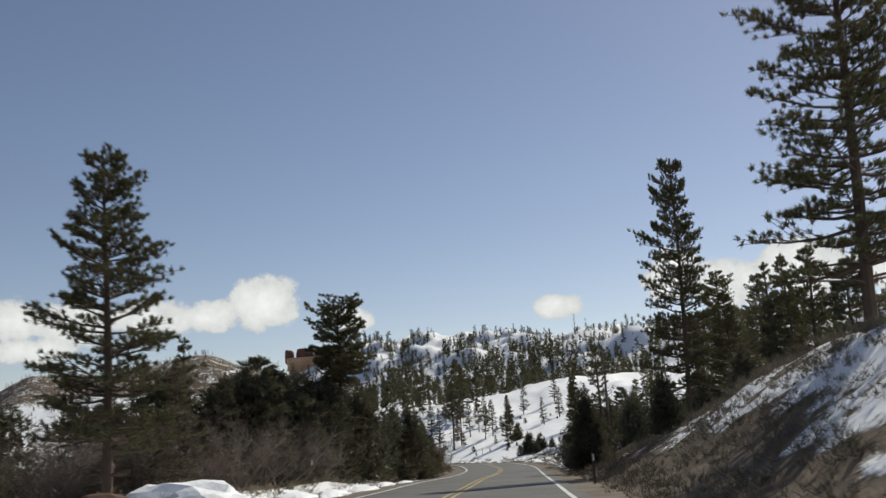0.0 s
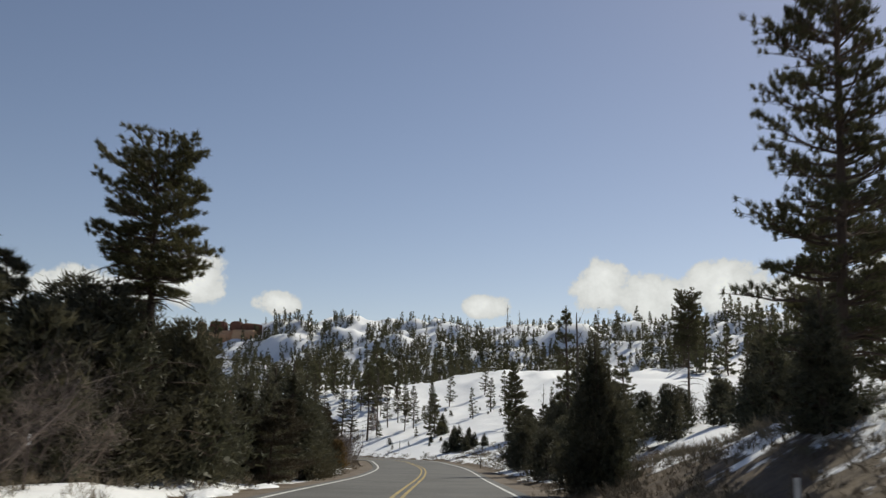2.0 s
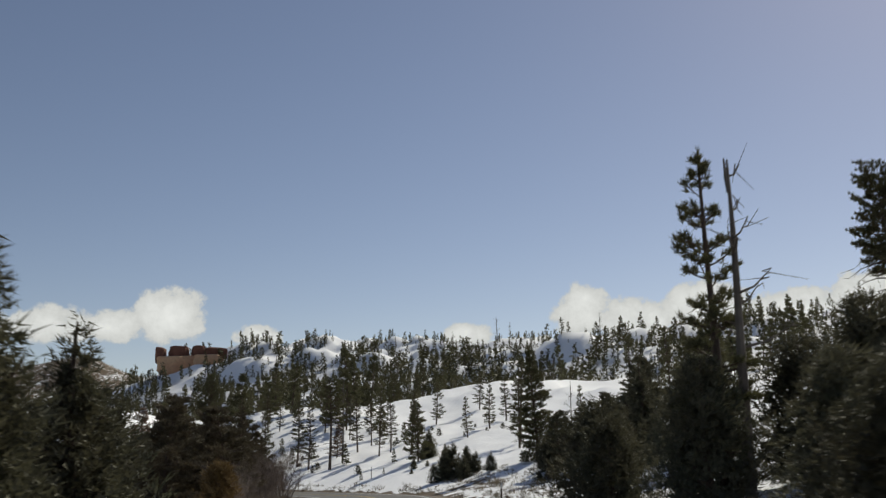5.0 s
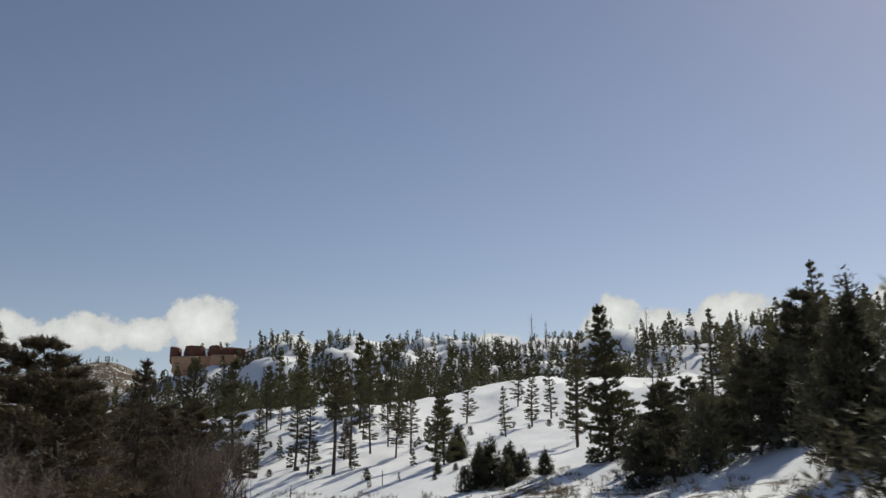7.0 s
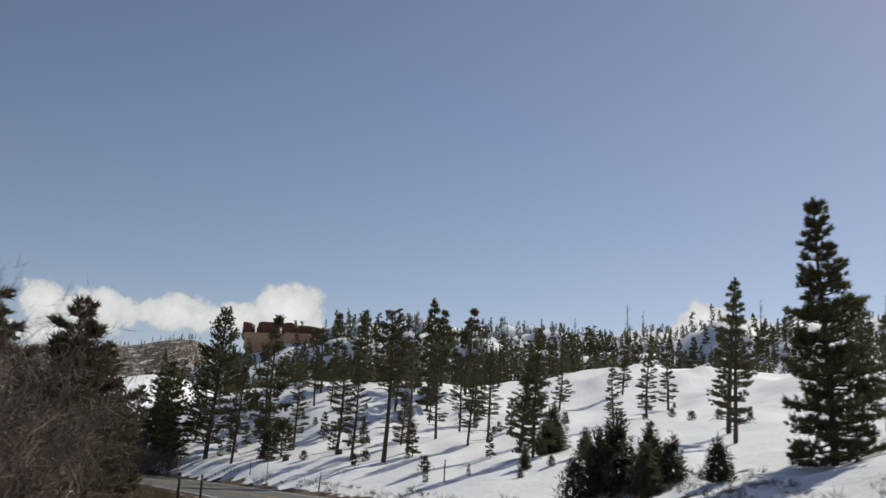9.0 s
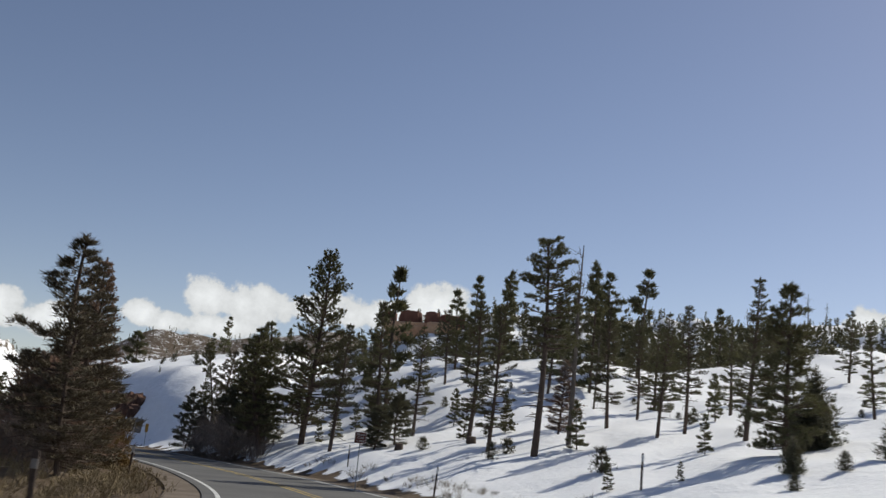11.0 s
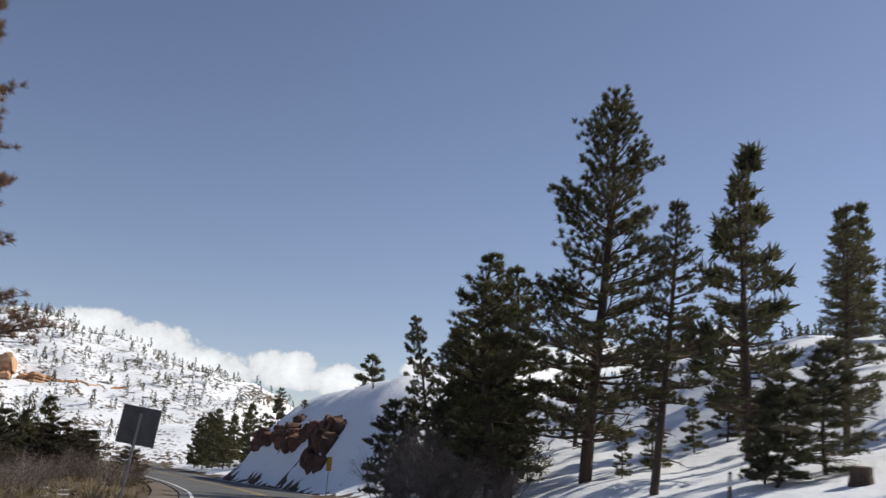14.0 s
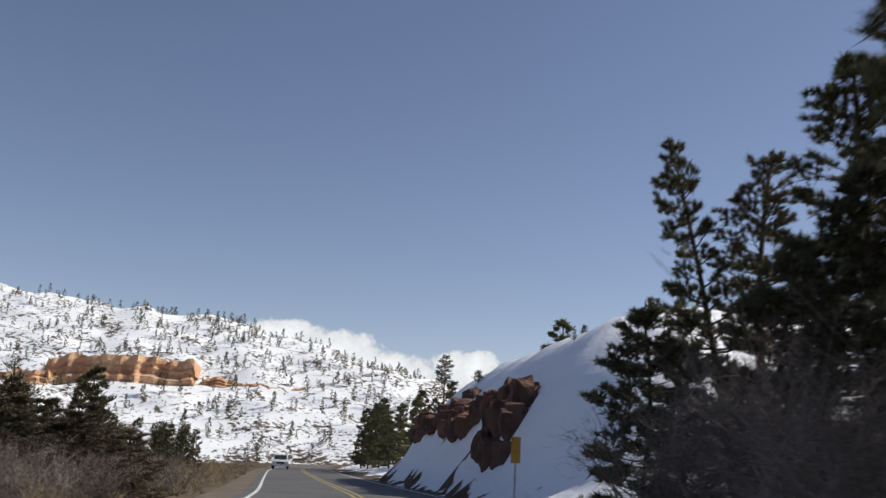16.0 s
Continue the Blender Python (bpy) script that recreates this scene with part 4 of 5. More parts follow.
# mid-slope pines, in loose groups
r = np.random.RandomState(8)
spots = []
while len(spots) < 172:
    cx, cy = r.uniform(-55, 140), r.uniform(216, 370)
    for _ in range(r.randint(1, 6)):
        x, y = cx + r.normal(0, 6), cy + r.normal(0, 8)
        if y < 214 or (10 < x < 70 and y < 272) or (x < -12 and y < 292) or (x > 45 and y < 225) or min([9e9] + [(x - a) ** 2 + (y - b) ** 2 for a, b, _ in spots]) < 7:
            continue
        spots.append((x, y, height(x, y) + r.choice([4.5, 6.5, 8.0, 9.5, 11.0]) * r.uniform(0.85, 1.15) * (1 if y < 290 else 0.75)))
far_pines = [pine(s, start=st, radius=rd, whorls=11, arms=4, tuft=0.045, blades=10, thin=0.16, gaps=gp, low_dead=3, curve=0.03, sprigs=0.6, twiggy=False)
             for s, st, rd, gp in ((91, 0.06, 0.17, 0.10), (92, 0.18, 0.15, 0.18), (93, 0.03, 0.20, 0.08), (94, 0.12, 0.15, 0.18), (95, 0.05, 0.16, 0.12))]
plant(far_pines, spots, "dark green pine on the snowy hillside", "pine tree", "hillside pines", 27)
plant(snags, [(x, y, height(x, y) + h) for x, y, h in ((30, 330, 8), (41, 402, 9), (58, 412, 10), (62, 409, 7), (12, 300, 7), (80, 352, 9), (52, 290, 8), (95, 300, 9), (20, 372, 8), (-20, 400, 8))],
      "bare dead pine on the snowy ridge", "dead tree", "dead trees", 28)
# shrubs and saplings on the open snow above the bend
r = np.random.RandomState(23)
spots = []
while len(spots) < 34:
    x, y = r.uniform(-12, 30), r.uniform(178, 222)
    if float(beside(x, y)[0][0]) > 8:
        spots.append((x, y, height(x, y) + r.uniform(0.35, 1.0)))
plant(small_shrubs, spots, "small dark shrub poking through deep snow", "bush", "slope shrubs", 52)
# low shrubs on the spur's open snow
r = np.random.RandomState(19)
spots = []
while len(spots) < 22:
    x, y = r.uniform(-66, -14), r.uniform(216, 275)
    d = float(beside(x, y)[0][0])
    if 9 < d < 22 and not (x > -28 and y < 222):
        spots.append((x, y, height(x, y) + r.uniform(0.4, 1.1)))
plant(small_shrubs, spots, "small dark shrub poking through deep snow", "bush", "spur shrubs", 29)

discard(feather_pines + clump_pines + small_shrubs + valley_junipers + dull_pinyons + far_full + far_junipers + far_round + pinyons + thickets + tall_full + head_pine + big_pines + flat_pine + slim_pines + tall_pines + full_pines + spire + rust_pine + junipers + round_junipers + cone_juniper + brushes + gold_bush + rust_bush + snags + fork_snag + far_pines)


def woods(name, places, mat, label, seed, dead=0.04, wide=0.13):
    """Far trees too many to count: short trunks with tapering tufted crowns, all in one mesh."""
    r = np.random.RandomState(seed)
    s = Soup()
    for x, y, z, h in places:
        s.add(*tube([(x, y, z - 0.3), (x, y, z + h * 0.95)], [0.014 * h, 0.004 * h], 4))
        if r.rand() < dead:
            continue
        n = 20
        u = 0.04 + 0.96 * np.linspace(0, 1, n) ** 1.15
        a = r.uniform(0, 6.28, n)
        slim = r.uniform(0.65, 1.15)
        rad = h * wide * slim * ((1.04 - u) ** 0.75) * r.uniform(0.25, 1.0, n)
        c = np.column_stack([x + np.cos(a) * rad, y + np.sin(a) * rad, z + h * u * 0.96])
        s.blades(c, np.column_stack([np.cos(a), np.sin(a), 0.5 + 0 * a]), 5, h * 0.12, h * 0.042, r, 0.8)
    ob = s.make(name, mat)
    return tagged(ob, label, "woods", kind="stuff")


r = np.random.RandomState(14)
xs, ys = r.uniform(-130, 190, 9000), r.uniform(262, 500, 9000)
group = swell(xs, ys, 34, 31) + 0.8 * swell(xs, ys, 13, 32) + r.uniform(-0.9, 0.9, 9000)
dd = beside(xs, ys)[0]
keep = (group > np.where(dd > 100, -0.2, 1.0)) & (dd > 55)
xs, ys, dd = xs[keep], ys[keep], dd[keep]
hs = np.where(r.rand(len(xs)) < 0.38, r.uniform(4.5, 7.5, len(xs)), r.uniform(1.2, 5.0, len(xs))) * np.where(dd > 190, 0.68, 1.0) * np.where(xs > 45, 0.75, 1.0)
hs = np.where(dd < 105, np.minimum(hs, 2.6), hs)
woods("far_pine_wood", list(zip(xs, ys, land(xs, ys)[0], hs))[:4300], NEEDLE, "dark pines scattered over the snowy ridge", 3, 0.04, 0.215)
r = np.random.RandomState(15)
ww, qq = r.uniform(5, 260, 2600), r.uniform(-330, 300, 2600)
xs, ys = -255 - 0.69 * ww + 0.72 * (qq - 0), 385 + 0.72 * ww + 0.69 * (qq - 0)
dd = beside(xs, ys)[0]
hs = r.uniform(1.4, 5.6, 2600)
woods("far_juniper_wood", [p for p, d in zip(zip(xs, ys, land(xs, ys)[0], hs), dd) if d < -25][:2300], SPRUCE, "small dark junipers dotted over the far snowy slope", 4, 0.0, 0.30)
r = np.random.RandomState(16)
xs, ys = r.uniform(-620, -100, 700), r.uniform(840, 1080, 700)
woods("distant_wood", list(zip(xs, ys, land(xs, ys)[0], r.uniform(3, 5, 700))), SPRUCE, "dark woods on a distant hill", 5, 0.0)


# ---- rocks ----
def rock_mesh(seed, size, blocky=0.6, rough=0.18, layers=0.0, sub=3):
    """A weathered block of that size, its foot at z = 0."""
    bm = bmesh.new()
    bmesh.ops.create_icosphere(bm, subdivisions=sub, radius=1.0)
    shift = Vector((seed * 3.7, seed * 1.3, seed * 7.1))
    for v in bm.verts:
        p = v.co.copy()
        k = 1 - 0.62 * blocky
        q = Vector([math.copysign(abs(c) ** k, c) for c in p])
        n = noise.fractal(p * 1.6 + shift, 1.0, 2.0, 4)
        m = noise.noise(Vector((0, 0, p.z * 5)) + shift)
        q *= 1 + rough * n + layers * m
        v.co = Vector((q.x * size[0] / 2, q.y * size[1] / 2, (q.z + 0.8) * size[2] / 1.8))
    return bm


def rock(name, x, y, size, seed, mat, label, category, turn=0.0, sink=0.3, z=None, group="", **kw):
    me = bpy.data.meshes.new(name)
    bm = rock_mesh(seed, size, **kw)
    bm.to_mesh(me)
    bm.free()
    me.materials.append(mat)
    ob = new(name, me)
    ob.matrix_world = pose(x, y, (height(x, y) if z is None else z) - sink, 0, 0, turn)
    return tagged(ob, label, category, group)


HERE = int(np.argmin(np.hypot(ROAD[:, 0] - PATH[-1][1][0], ROAD[:, 1] - PATH[-1][1][1])))


def along(k, off):
    """The place off metres to the right of the road's middle, k metres past the walk's end."""
    i = HERE + k
    return ROAD[i, 0] + ROAD_DIR[i, 1] * off, ROAD[i, 1] - ROAD_DIR[i, 0] * off


# red outcrop along the upper edge of the road cut, with ribs running down its face
r = np.random.RandomState(77)
OUT = "jagged dark red sandstone breaking through snow"
for n, (k, off, big) in enumerate(((38, 5.7, 0.7), (39, 6.3, 0.9), (40, 6.9, 1.0), (40, 5.7, 0.8), (41, 6.4, 1.0), (42, 7.0, 0.95), (42, 5.9, 0.8), (43, 6.5, 0.9), (44, 6.9, 0.75), (57, 8.0, 0.7), (58, 8.5, 0.55))):
    x, y = along(k, off)
    rock("outcrop", x, y, (1.5 * big, 1.3 * big, 1.5 * big), n + 1, DARK_ROCK, OUT, "rock", r.uniform(0, 180), 0.62 * big, group="spur rocks", blocky=0.6, rough=0.38, layers=0.12)
for n in range(22):
    k, off = 46 + n * 1.05 + r.uniform(-0.5, 0.5), 6.75 + r.uniform(-0.4, 0.4)
    big = r.uniform(0.6, 0.95)
    x, y = along(int(round(k)), off)
    rock("outcrop", x, y, (1.7 * big, 1.2 * big, 1.3 * big), n + 20, RED_ROCK if n % 3 == 0 else DARK_ROCK, OUT, "rock", r.uniform(0, 180), 0.6 * big, group="spur rocks", blocky=0.65, rough=0.32, layers=0.12)
# the red butte on the ridge
for x, y, z, size, seed in ((-74, 490, 39.5, (4, 6, 6.5), 11), (-66.5, 491, 40.5, (8.5, 7, 6.2), 12), (-58.6, 491, 40, (5.5, 6, 6.8), 13), (-51.5, 492, 40.5, (9.5, 7, 5.2), 14)):
    rock("butte", x, y, size, seed, RED_ROCK, "flat-topped red sandstone block on the snowy ridge", "rock", seed * 7.0 - 80, 0.6, z=z, group="butte", blocky=0.85, rough=0.14, layers=0.08)
for x, y, z, size, seed in ((-67, 489.5, 34.5, (17, 9, 7.5), 16), (-54, 489.5, 34.5, (13, 9, 8), 17)):
    rock("rock_ledge", x, y, size, seed, OCHRE_ROCK, "ochre rock ledge under a red butte", "rock", 0, 0.5, z=z, group="butte", blocky=0.85, rough=0.12, layers=0.06)


def cliff(name, w0, q0, q1, tall, seed, label):
    """A broken rock wall along the far slope, with buttresses and a cap that runs back into the hill."""
    q = np.arange(q0, q1, 0.8)
    cols = []
    for a in q:
        butt = abs(noise.noise(Vector((a * 0.16, seed + 5, 0))))
        block = round(3 * noise.noise(Vector((round(a / 3.2) * 1.7, seed + 3, 0)))) / 3
        b = w0 + 3.0 * noise.fractal(Vector((a * 0.05, seed, 0)), 1.0, 2.0, 3) + 3.0 * butt + 1.6 * block
        ends = min(1, (a - q0) / 3 + 0.3, (q1 - a) / 2 + 0.4)
        h = tall * ends * (0.92 + 0.12 * round(4 * noise.noise(Vector((a * 0.11, seed + 9, 0)))) / 2 - 0.10 * butt + 0.07 * block)
        base = land(-255 - 0.69 * b + 0.72 * a, 385 + 0.72 * b + 0.69 * a)[0][0] - 3.0
        col = []
        for lev in range(13):
            t = lev / 12
            bed = (0.0, 0.7, 0.1, 0.9, 0.2, 0.0, 2.6, 2.9, 2.4, 3.2, 2.5, 2.7, 3.0)[lev]
            back = b + 0.6 * t + bed + 0.9 * noise.fractal(Vector((a * 0.45, t * 4, seed)), 1.0, 2.0, 3)
            col.append((-255 - 0.69 * back + 0.72 * a, 385 + 0.72 * back + 0.69 * a, base + h * t))
        back = b + 3 * tall
        col.append((-255 - 0.69 * back + 0.72 * a, 385 + 0.72 * back + 0.69 * a, base + h * 0.9))
        cols.append(col)
    v = [p for c in cols for p in c]
    f = [(i * 14 + j, i * 14 + j + 1, (i + 1) * 14 + j + 1, (i + 1) * 14 + j) for i in range(len(cols) - 1) for j in range(13)]
    ob = mesh_object(name, v, f, OCHRE_ROCK)
    ob.data.flip_normals()
    return tagged(ob, label, "cliff", "far cliffs")


cliff("cliff", 80, -60, -3, 15, 1, "ochre sandstone cliff band across the far snowy slope")
cliff("cliff", 76, -118, -55, 9, 2, "low red cliff band on the far snowy slope")
cliff("cliff", 83, -4, 40, 6, 3, "low ochre cliff on the far snowy slope")

# boulder and snow heap by the road
rock("boulder", -9.4, 27.6, (1.5, 1.2, 0.9), 21, DARK_ROCK, "dark boulder beside a heap of snow", "rock", 30, 0.2)
rock("snow_bank", -7.6, 29.0, (3.6, 2.6, 1.15), 22, SNOW_CAP, "ploughed heap of white snow on the verge", "snow heap", 10, 0.35, blocky=0.1, rough=0.35, layers=0.06)
for k, (x, y, sx, sy, sz) in enumerate(((-5.2, 34.5, 2.6, 1.4, 0.5), (-4.6, 40.0, 3.0, 1.2, 0.45), (-3.9, 47.0, 3.4, 1.3, 0.4), (-3.4, 55.0, 2.8, 1.1, 0.4), (-2.6, 63.0, 2.6, 1.0, 0.35))):
    rock("snow_bank", x, y, (sx, sy, sz), 23 + k, SNOW_CAP, "low ridge of ploughed snow on the verge", "snow heap", 80, 0.12, group="snow ridge", blocky=0.1, rough=0.15)

# ---- road furniture ----
STEEL = material("galvanised_steel", (0.42, 0.43, 0.44), 0.45, 0.8, scale=4, fine=20, bump=0.05)
POST_BROWN = material("brown_post", (0.11, 0.085, 0.07), 0.8, scale=4, fine=20, bump=0.1)
SIGN_BROWN = material("brown_sign_sheet", (0.12, 0.035, 0.02), 0.55, spots=(0.10, 0.03, 0.018), scale=2, fine=12, bump=0.0)
SIGN_WHITE = material("white_sign_sheet", (0.80, 0.80, 0.78), 0.5, scale=2, fine=12, bump=0.0)
SIGN_BACK = material("bare_sign_back", (0.16, 0.16, 0.16), 0.5, 0.3, scale=3, fine=12, bump=0.0)
SIGN_YELLOW = material("yellow_marker_sheet", (0.42, 0.24, 0.04), 0.5, spots=(0.32, 0.18, 0.03), scale=3, fine=12, bump=0.0)
BLACK = material("black_sheet", (0.02, 0.02, 0.02), 0.5, scale=3, fine=12, bump=0.0)


def text_part(text, size, at, mat, parent):
    cu = bpy.data.curves.new("lettering", "FONT")
    cu.body, cu.size, cu.extrude, cu.align_x, cu.align_y = text, size, 0.002, "CENTER", "CENTER"
    ob = new("lettering", cu)
    dg = bpy.context.evaluated_depsgraph_get()
    me = bpy.data.meshes.new_from_object(ob.evaluated_get(dg))
    bpy.data.objects.remove(ob)
    me.materials.clear()
    me.materials.append(mat)
    o = new("lettering", me)
    o.parent = parent
    o.matrix_local = pose(*at, 90, 0, 0)
    return o


def cave_sign(x, y, turn):
    thing = new("road_sign")
    thing.matrix_world = pose(x, y, -3.70, 0, 0, turn) @ Matrix.Scale(0.86, 4)
    part("post", box(0.05, 0.04, 3.0, (0, 0.03, 0.62), 0.008), STEEL, thing, "galvanised steel post")
    part("panel", box(0.58, 0.012, 0.56, (0, 0, 1.78), 0.004), SIGN_BROWN, thing, "brown sign panel")
    for w, h, px, pz in ((0.55, 0.014, 0, 2.045), (0.55, 0.014, 0, 1.515), (0.014, 0.52, 0.27, 1.78), (0.014, 0.52, -0.27, 1.78)):
        part("border", box(w, 0.004, h, (px, -0.008, pz)), SIGN_WHITE, thing, "white border stripe")
    text_part("Mossy", 0.155, (0, -0.010, 1.935), SIGN_WHITE, thing)
    text_part("Cave", 0.155, (0, -0.010, 1.785), SIGN_WHITE, thing)
    text_part("½ MILE", 0.135, (0, -0.010, 1.615), SIGN_WHITE, thing)
    return tagged(thing, "brown recreation sign with white lettering on a steel post", "road sign")


def back_sign(x, y, turn, lean=6):
    thing = new("road_sign")
    thing.matrix_world = pose(x, y, height(x, y), 0, lean, turn)
    part("post", box(0.05, 0.04, 2.5, (0, -0.03, 1.05), 0.006), STEEL, thing, "galvanised steel post")
    part("panel", box(0.76, 0.010, 0.76, (0, 0.0, 2.05), 0.004), SIGN_BACK, thing, "bare grey sign back")
    return tagged(thing, "sign seen from its bare grey back, on a leaning post", "road sign")


def delineator(x, y, tall=1.15, white=True, lean=0.0):
    thing = new("delineator_post")
    thing.matrix_world = pose(x, y, height(x, y), 0, lean, 12)
    part("post", box(0.075, 0.045, tall + 0.3, (0, 0, tall / 2 - 0.15), 0.01), POST_BROWN, thing)
    part("reflector", box(0.08, 0.012, 0.24 if white else 0.12, (0, -0.032, tall - 0.16), 0.003), SIGN_WHITE if white else STEEL, thing, "pale reflector plate")
    return tagged(thing, "slim dark roadside delineator post with pale reflector", "post", "delineator posts")


def object_marker(x, y, turn, tall=1.5, wide=0.30, stripes=3):
    thing = new("object_marker")
    thing.matrix_world = pose(x, y, height(x, y), 0, 0, turn)
    part("post", box(0.05, 0.04, tall + 0.3, (0, 0.03, tall / 2 - 0.15), 0.006), STEEL, thing)
    part("panel", box(wide, 0.010, 0.70, (0, 0, tall - 0.3), 0.004), SIGN_YELLOW, thing, "yellow marker panel")
    for k in range(stripes):
        part("stripe", box(0.28, 0.003, 0.07, (0, -0.008, tall - 0.52 + 0.22 * k), 0, Matrix.Rotation(radians(28), 4, "Y")), BLACK, thing, "black slanting stripe")
    return tagged(thing, "narrow yellow road marker panel on a steel post", "road sign", "object markers")


def stump(x, y, r0, h, seed):
    r = np.random.RandomState(seed)
    bm = bmesh.new()
    n, rings = 14, []
    for lev, (rr, z) in enumerate(((1.25, -0.2), (1.1, 0.05), (1.0, 0.5), (0.97, 0.97), (0.9, 1.0))):
        rings.append([bm.verts.new((rr * r0 * (1 + 0.06 * math.sin(3 * a + seed)) * math.cos(a), rr * r0 * (1 + 0.05 * math.sin(2 * a)) * math.sin(a), z * h + (0.02 * math.sin(a) if lev > 2 else 0)))
                      for a in [2 * math.pi * k / n for k in range(n)]])
    for a, b in zip(rings, rings[1:]):
        for k in range(n):
            bm.faces.new((a[k], a[(k + 1) % n], b[(k + 1) % n], b[k]))
    bm.faces.new(rings[-1])
    me = bpy.data.meshes.new("tree_stump")
    bm.to_mesh(me)
    bm.free()
    me.materials.append(BARK)
    ob = new("tree_stump", me)
    ob.matrix_world = pose(x, y, height(x, y))
    return tagged(ob, "low sawn pine stump in the snow", "stump", "stumps")


cave_sign(-4.95, 179.9, 18)
back_sign(-19.8, 188.6, 34)
STUMPS = ((-6.5, 196.0), (-2.1, 195.0), (-9.0, 200.5))
for k, (x, y) in enumerate(STUMPS):
    stump(x, y, 0.24, 0.38, k)


for x, y, white, lean in ((5.4, 36.5, True, 0), (-6.5, 49.0, True, 2), (-1.3, 145.5, False, 0), (-1.6, 149.5, False, 0), (-11.7, 172.6, True, 4), (-1.4, 179.0, True, 3), (-8.7, 193.0, True, 0),
                          (-17.9, 205.3, True, 0), (6.6, 172.0, True, 0), (11.2, 112.0, True, 0)):
    delineator(x, y, 1.2, white, lean)
object_marker(-32.6, 217.4, 38, 1.95, 0.26, 0)


# ---- the oncoming car, standing ----
PAINT = material("white_car_paint", (0.75, 0.76, 0.77), 0.25, scale=2, fine=20, bump=0.0, spec=0.5)
GLASS = material("dark_car_glass", (0.03, 0.035, 0.04), 0.08, scale=2, fine=20, bump=0.0, spec=0.6)
RUBBER = material("tyre_rubber", (0.025, 0.025, 0.025), 0.9, scale=5, fine=40, bump=0.1)
LAMP_GLASS = material("headlamp_glass", (0.7, 0.7, 0.7), 0.1, scale=5, fine=40, bump=0.0, spec=0.6)


def car(x, y, z, turn):
    thing = new("car")
    thing.matrix_world = pose(x, y, z, 0, 0, turn)

    def shell(name, outline, half, mat, tuck=0.0, zmid=1.0):
        bm = bmesh.new()
        sides = []
        for sx in (-1, 1):
            sides.append([bm.verts.new((sx * (half - (tuck if pz > zmid else 0)), py, pz)) for py, pz in outline])
        n = len(outline)
        for k in range(n):
            bm.faces.new((sides[0][k], sides[0][(k + 1) % n], sides[1][(k + 1) % n], sides[1][k]))
        bm.faces.new(sides[0][::-1])
        bm.faces.new(sides[1])
        bmesh.ops.recalc_face_normals(bm, faces=bm.faces)
        bmesh.ops.bevel(bm, geom=bm.edges[:], offset=0.05, segments=2, affect="EDGES")
        return part(name, bm, mat, thing)

    shell("body", [(-2.3, 0.35), (-2.3, 0.75), (-2.15, 0.95), (-1.2, 1.05), (2.1, 1.05), (2.3, 0.9), (2.3, 0.35)], 0.92, PAINT)
    shell("cabin", [(-1.15, 1.03), (-0.45, 1.62), (1.75, 1.64), (2.1, 1.03)], 0.84, PAINT, 0.10, 1.3)
    part("windscreen", box(1.36, 0.02, 0.72, (0, -0.86, 1.33), 0.005, Matrix.Rotation(radians(-50), 4, "X")), GLASS, thing)
    for sx in (-1, 1):
        part("side_window", box(0.02, 2.2, 0.40, (sx * 0.815, 0.55, 1.34), 0.005), GLASS, thing)
        part("headlight", box(0.34, 0.06, 0.16, (sx * 0.66, -2.30, 0.78), 0.02), LAMP_GLASS, thing, "clear headlamp")
        for py in (-1.4, 1.4):
            bm = bmesh.new()
            bmesh.ops.create_cone(bm, cap_ends=True, segments=20, radius1=0.36, radius2=0.36, depth=0.24, matrix=Matrix.Translation((sx * 0.82, py, 0.36)) @ Matrix.Rotation(radians(90), 4, "Y"))
            bmesh.ops.bevel(bm, geom=bm.edges[:], offset=0.03, segments=1, affect="EDGES")
            wheel = part("wheel", bm, RUBBER, thing, "black tyre")
            bm = bmesh.new()
            bmesh.ops.create_cone(bm, cap_ends=True, segments=16, radius1=0.22, radius2=0.18, depth=0.05, matrix=Matrix.Translation((sx * 0.95, py, 0.36)) @ Matrix.Rotation(radians(90 * sx), 4, "Y"))
            part("rim", bm, STEEL, wheel, "silver rim")
    part("grille", box(0.9, 0.05, 0.22, (0, -2.31, 0.72), 0.02), BLACK, thing, "black grille")
    return tagged(thing, "white sport utility car on the oncoming lane", "car")


cx, cy = along(118, -2.6)
ci = HERE + 118
car(cx, cy, ROAD[ci, 2] + 0.04, math.degrees(math.atan2(ROAD_DIR[ci, 1], ROAD_DIR[ci, 0])) - 90)


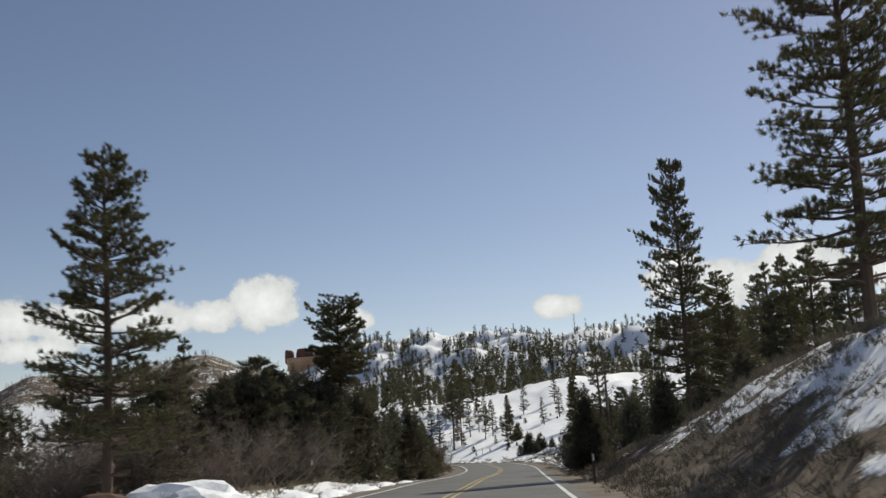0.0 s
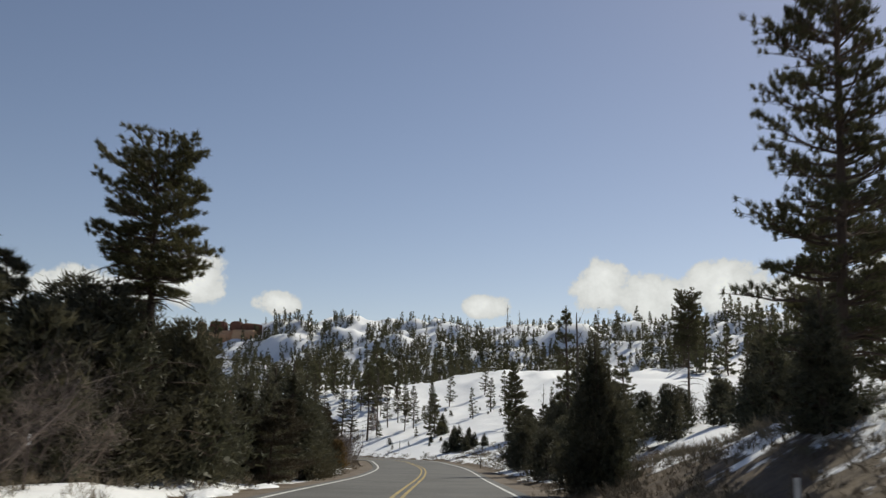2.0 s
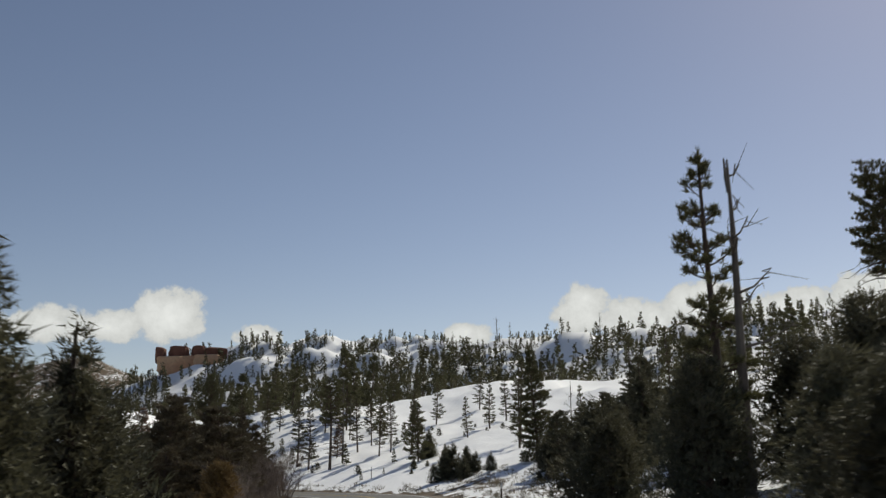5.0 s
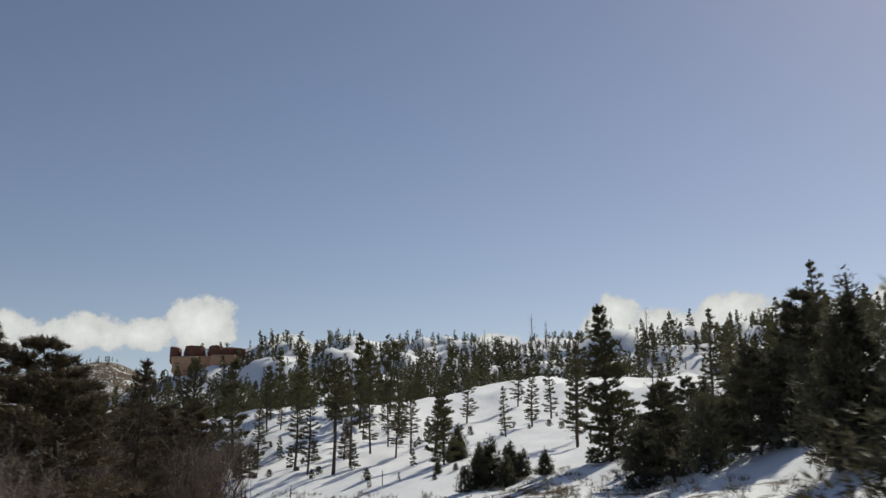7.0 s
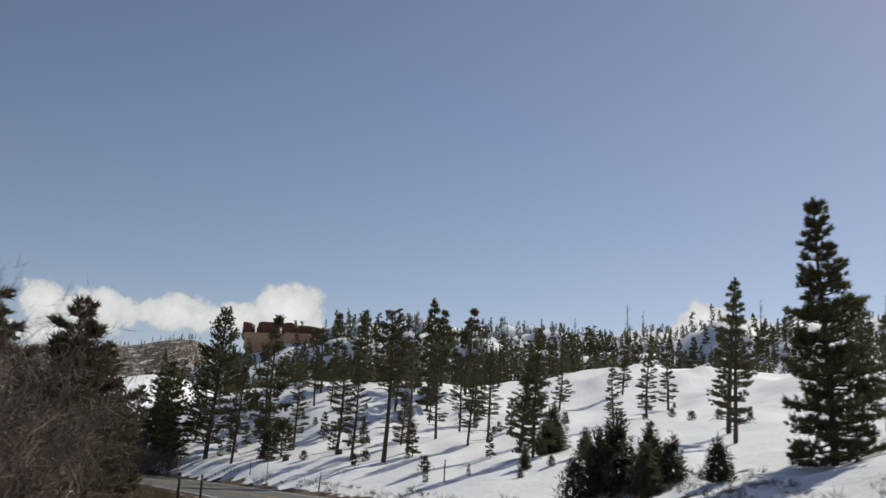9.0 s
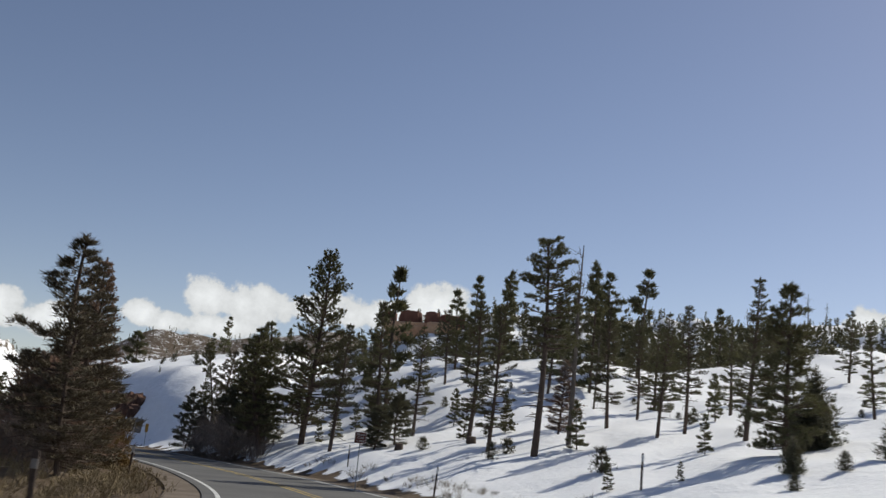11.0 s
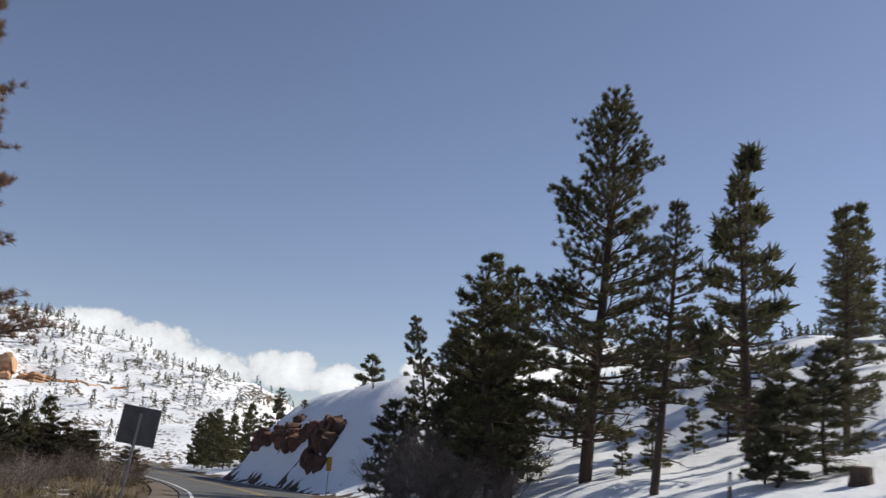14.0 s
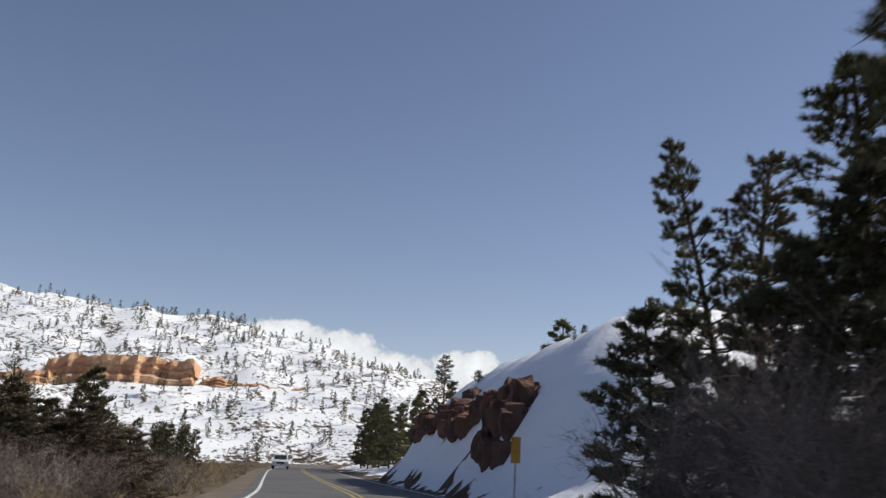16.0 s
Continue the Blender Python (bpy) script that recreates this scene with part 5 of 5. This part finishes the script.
# ---- low growth ----
def low_growth(name, places, mat, label, category, seed, blades, tall, width, spread, heads=9):
    """Small tufted bushes, too many to count, in one mesh."""
    r = np.random.RandomState(seed)
    s = Soup()
    xs, ys = places
    zs = land(xs, ys)[0]
    for k in range(len(xs)):
        sc = r.uniform(0.5, 1.3)
        a, q = r.uniform(0, 6.28, heads), np.sqrt(r.uniform(0, 1, heads)) * spread * 1.6 * sc
        up = tall * sc * (1 - 0.5 * (q / (spread * 1.6 * sc)) ** 2)
        c = np.column_stack([xs[k] + np.cos(a) * q, ys[k] + np.sin(a) * q, zs[k] + up * r.uniform(0.0, 0.7, heads)])
        s.blades(c, np.column_stack([np.cos(a) * 0.5, np.sin(a) * 0.5, 0.8 + 0 * a]), blades, tall * sc * 0.62, width, r, 0.5, 0.15)
    return tagged(s.make(name, mat), label, category, kind="stuff")


def beside_road(seed, n, k0, k1, lo, hi):
    r = np.random.RandomState(seed)
    k, off = r.randint(k0, k1, n), r.uniform(lo, hi, n)
    return ROAD[k, 0] + ROAD_DIR[k, 1] * off + r.normal(0, 0.4, n), ROAD[k, 1] - ROAD_DIR[k, 0] * off + r.normal(0, 0.4, n)


low_growth("sagebrush", beside_road(31, 1100, 142, 208, 5.3, 12.5), SAGE, "dry brown sagebrush on the road bank", "sagebrush", 41, 12, 0.34, 0.0065, 0.26, 8)
low_growth("sagebrush", beside_road(32, 330, 200, 290, 5.6, 13), SAGE, "dry brown sagebrush beside patchy snow", "sagebrush", 42, 12, 0.42, 0.007, 0.26, 7)
low_growth("sagebrush", beside_road(33, 520, 150, 280, -11, -5.6), SAGE, "dry brown sagebrush along the verge", "sagebrush", 43, 12, 0.42, 0.007, 0.26, 7)
low_growth("dry_grass", beside_road(34, 800, 282, 352, -13, -5.3), STRAW, "tufts of straw-coloured dry grass on the verge", "grass", 44, 12, 0.42, 0.007, 0.16, 5)
low_growth("dry_grass", beside_road(35, 500, 345, 470, -14, -5.3), STRAW, "tufts of straw-coloured dry grass beside the road", "grass", 45, 11, 0.5, 0.008, 0.18, 5)
low_growth("sagebrush", beside_road(36, 46, 285, 340, 5.4, 7.2), SAGE, "grey-brown sagebrush at the snow's edge", "sagebrush", 46, 12, 0.5, 0.006, 0.26)
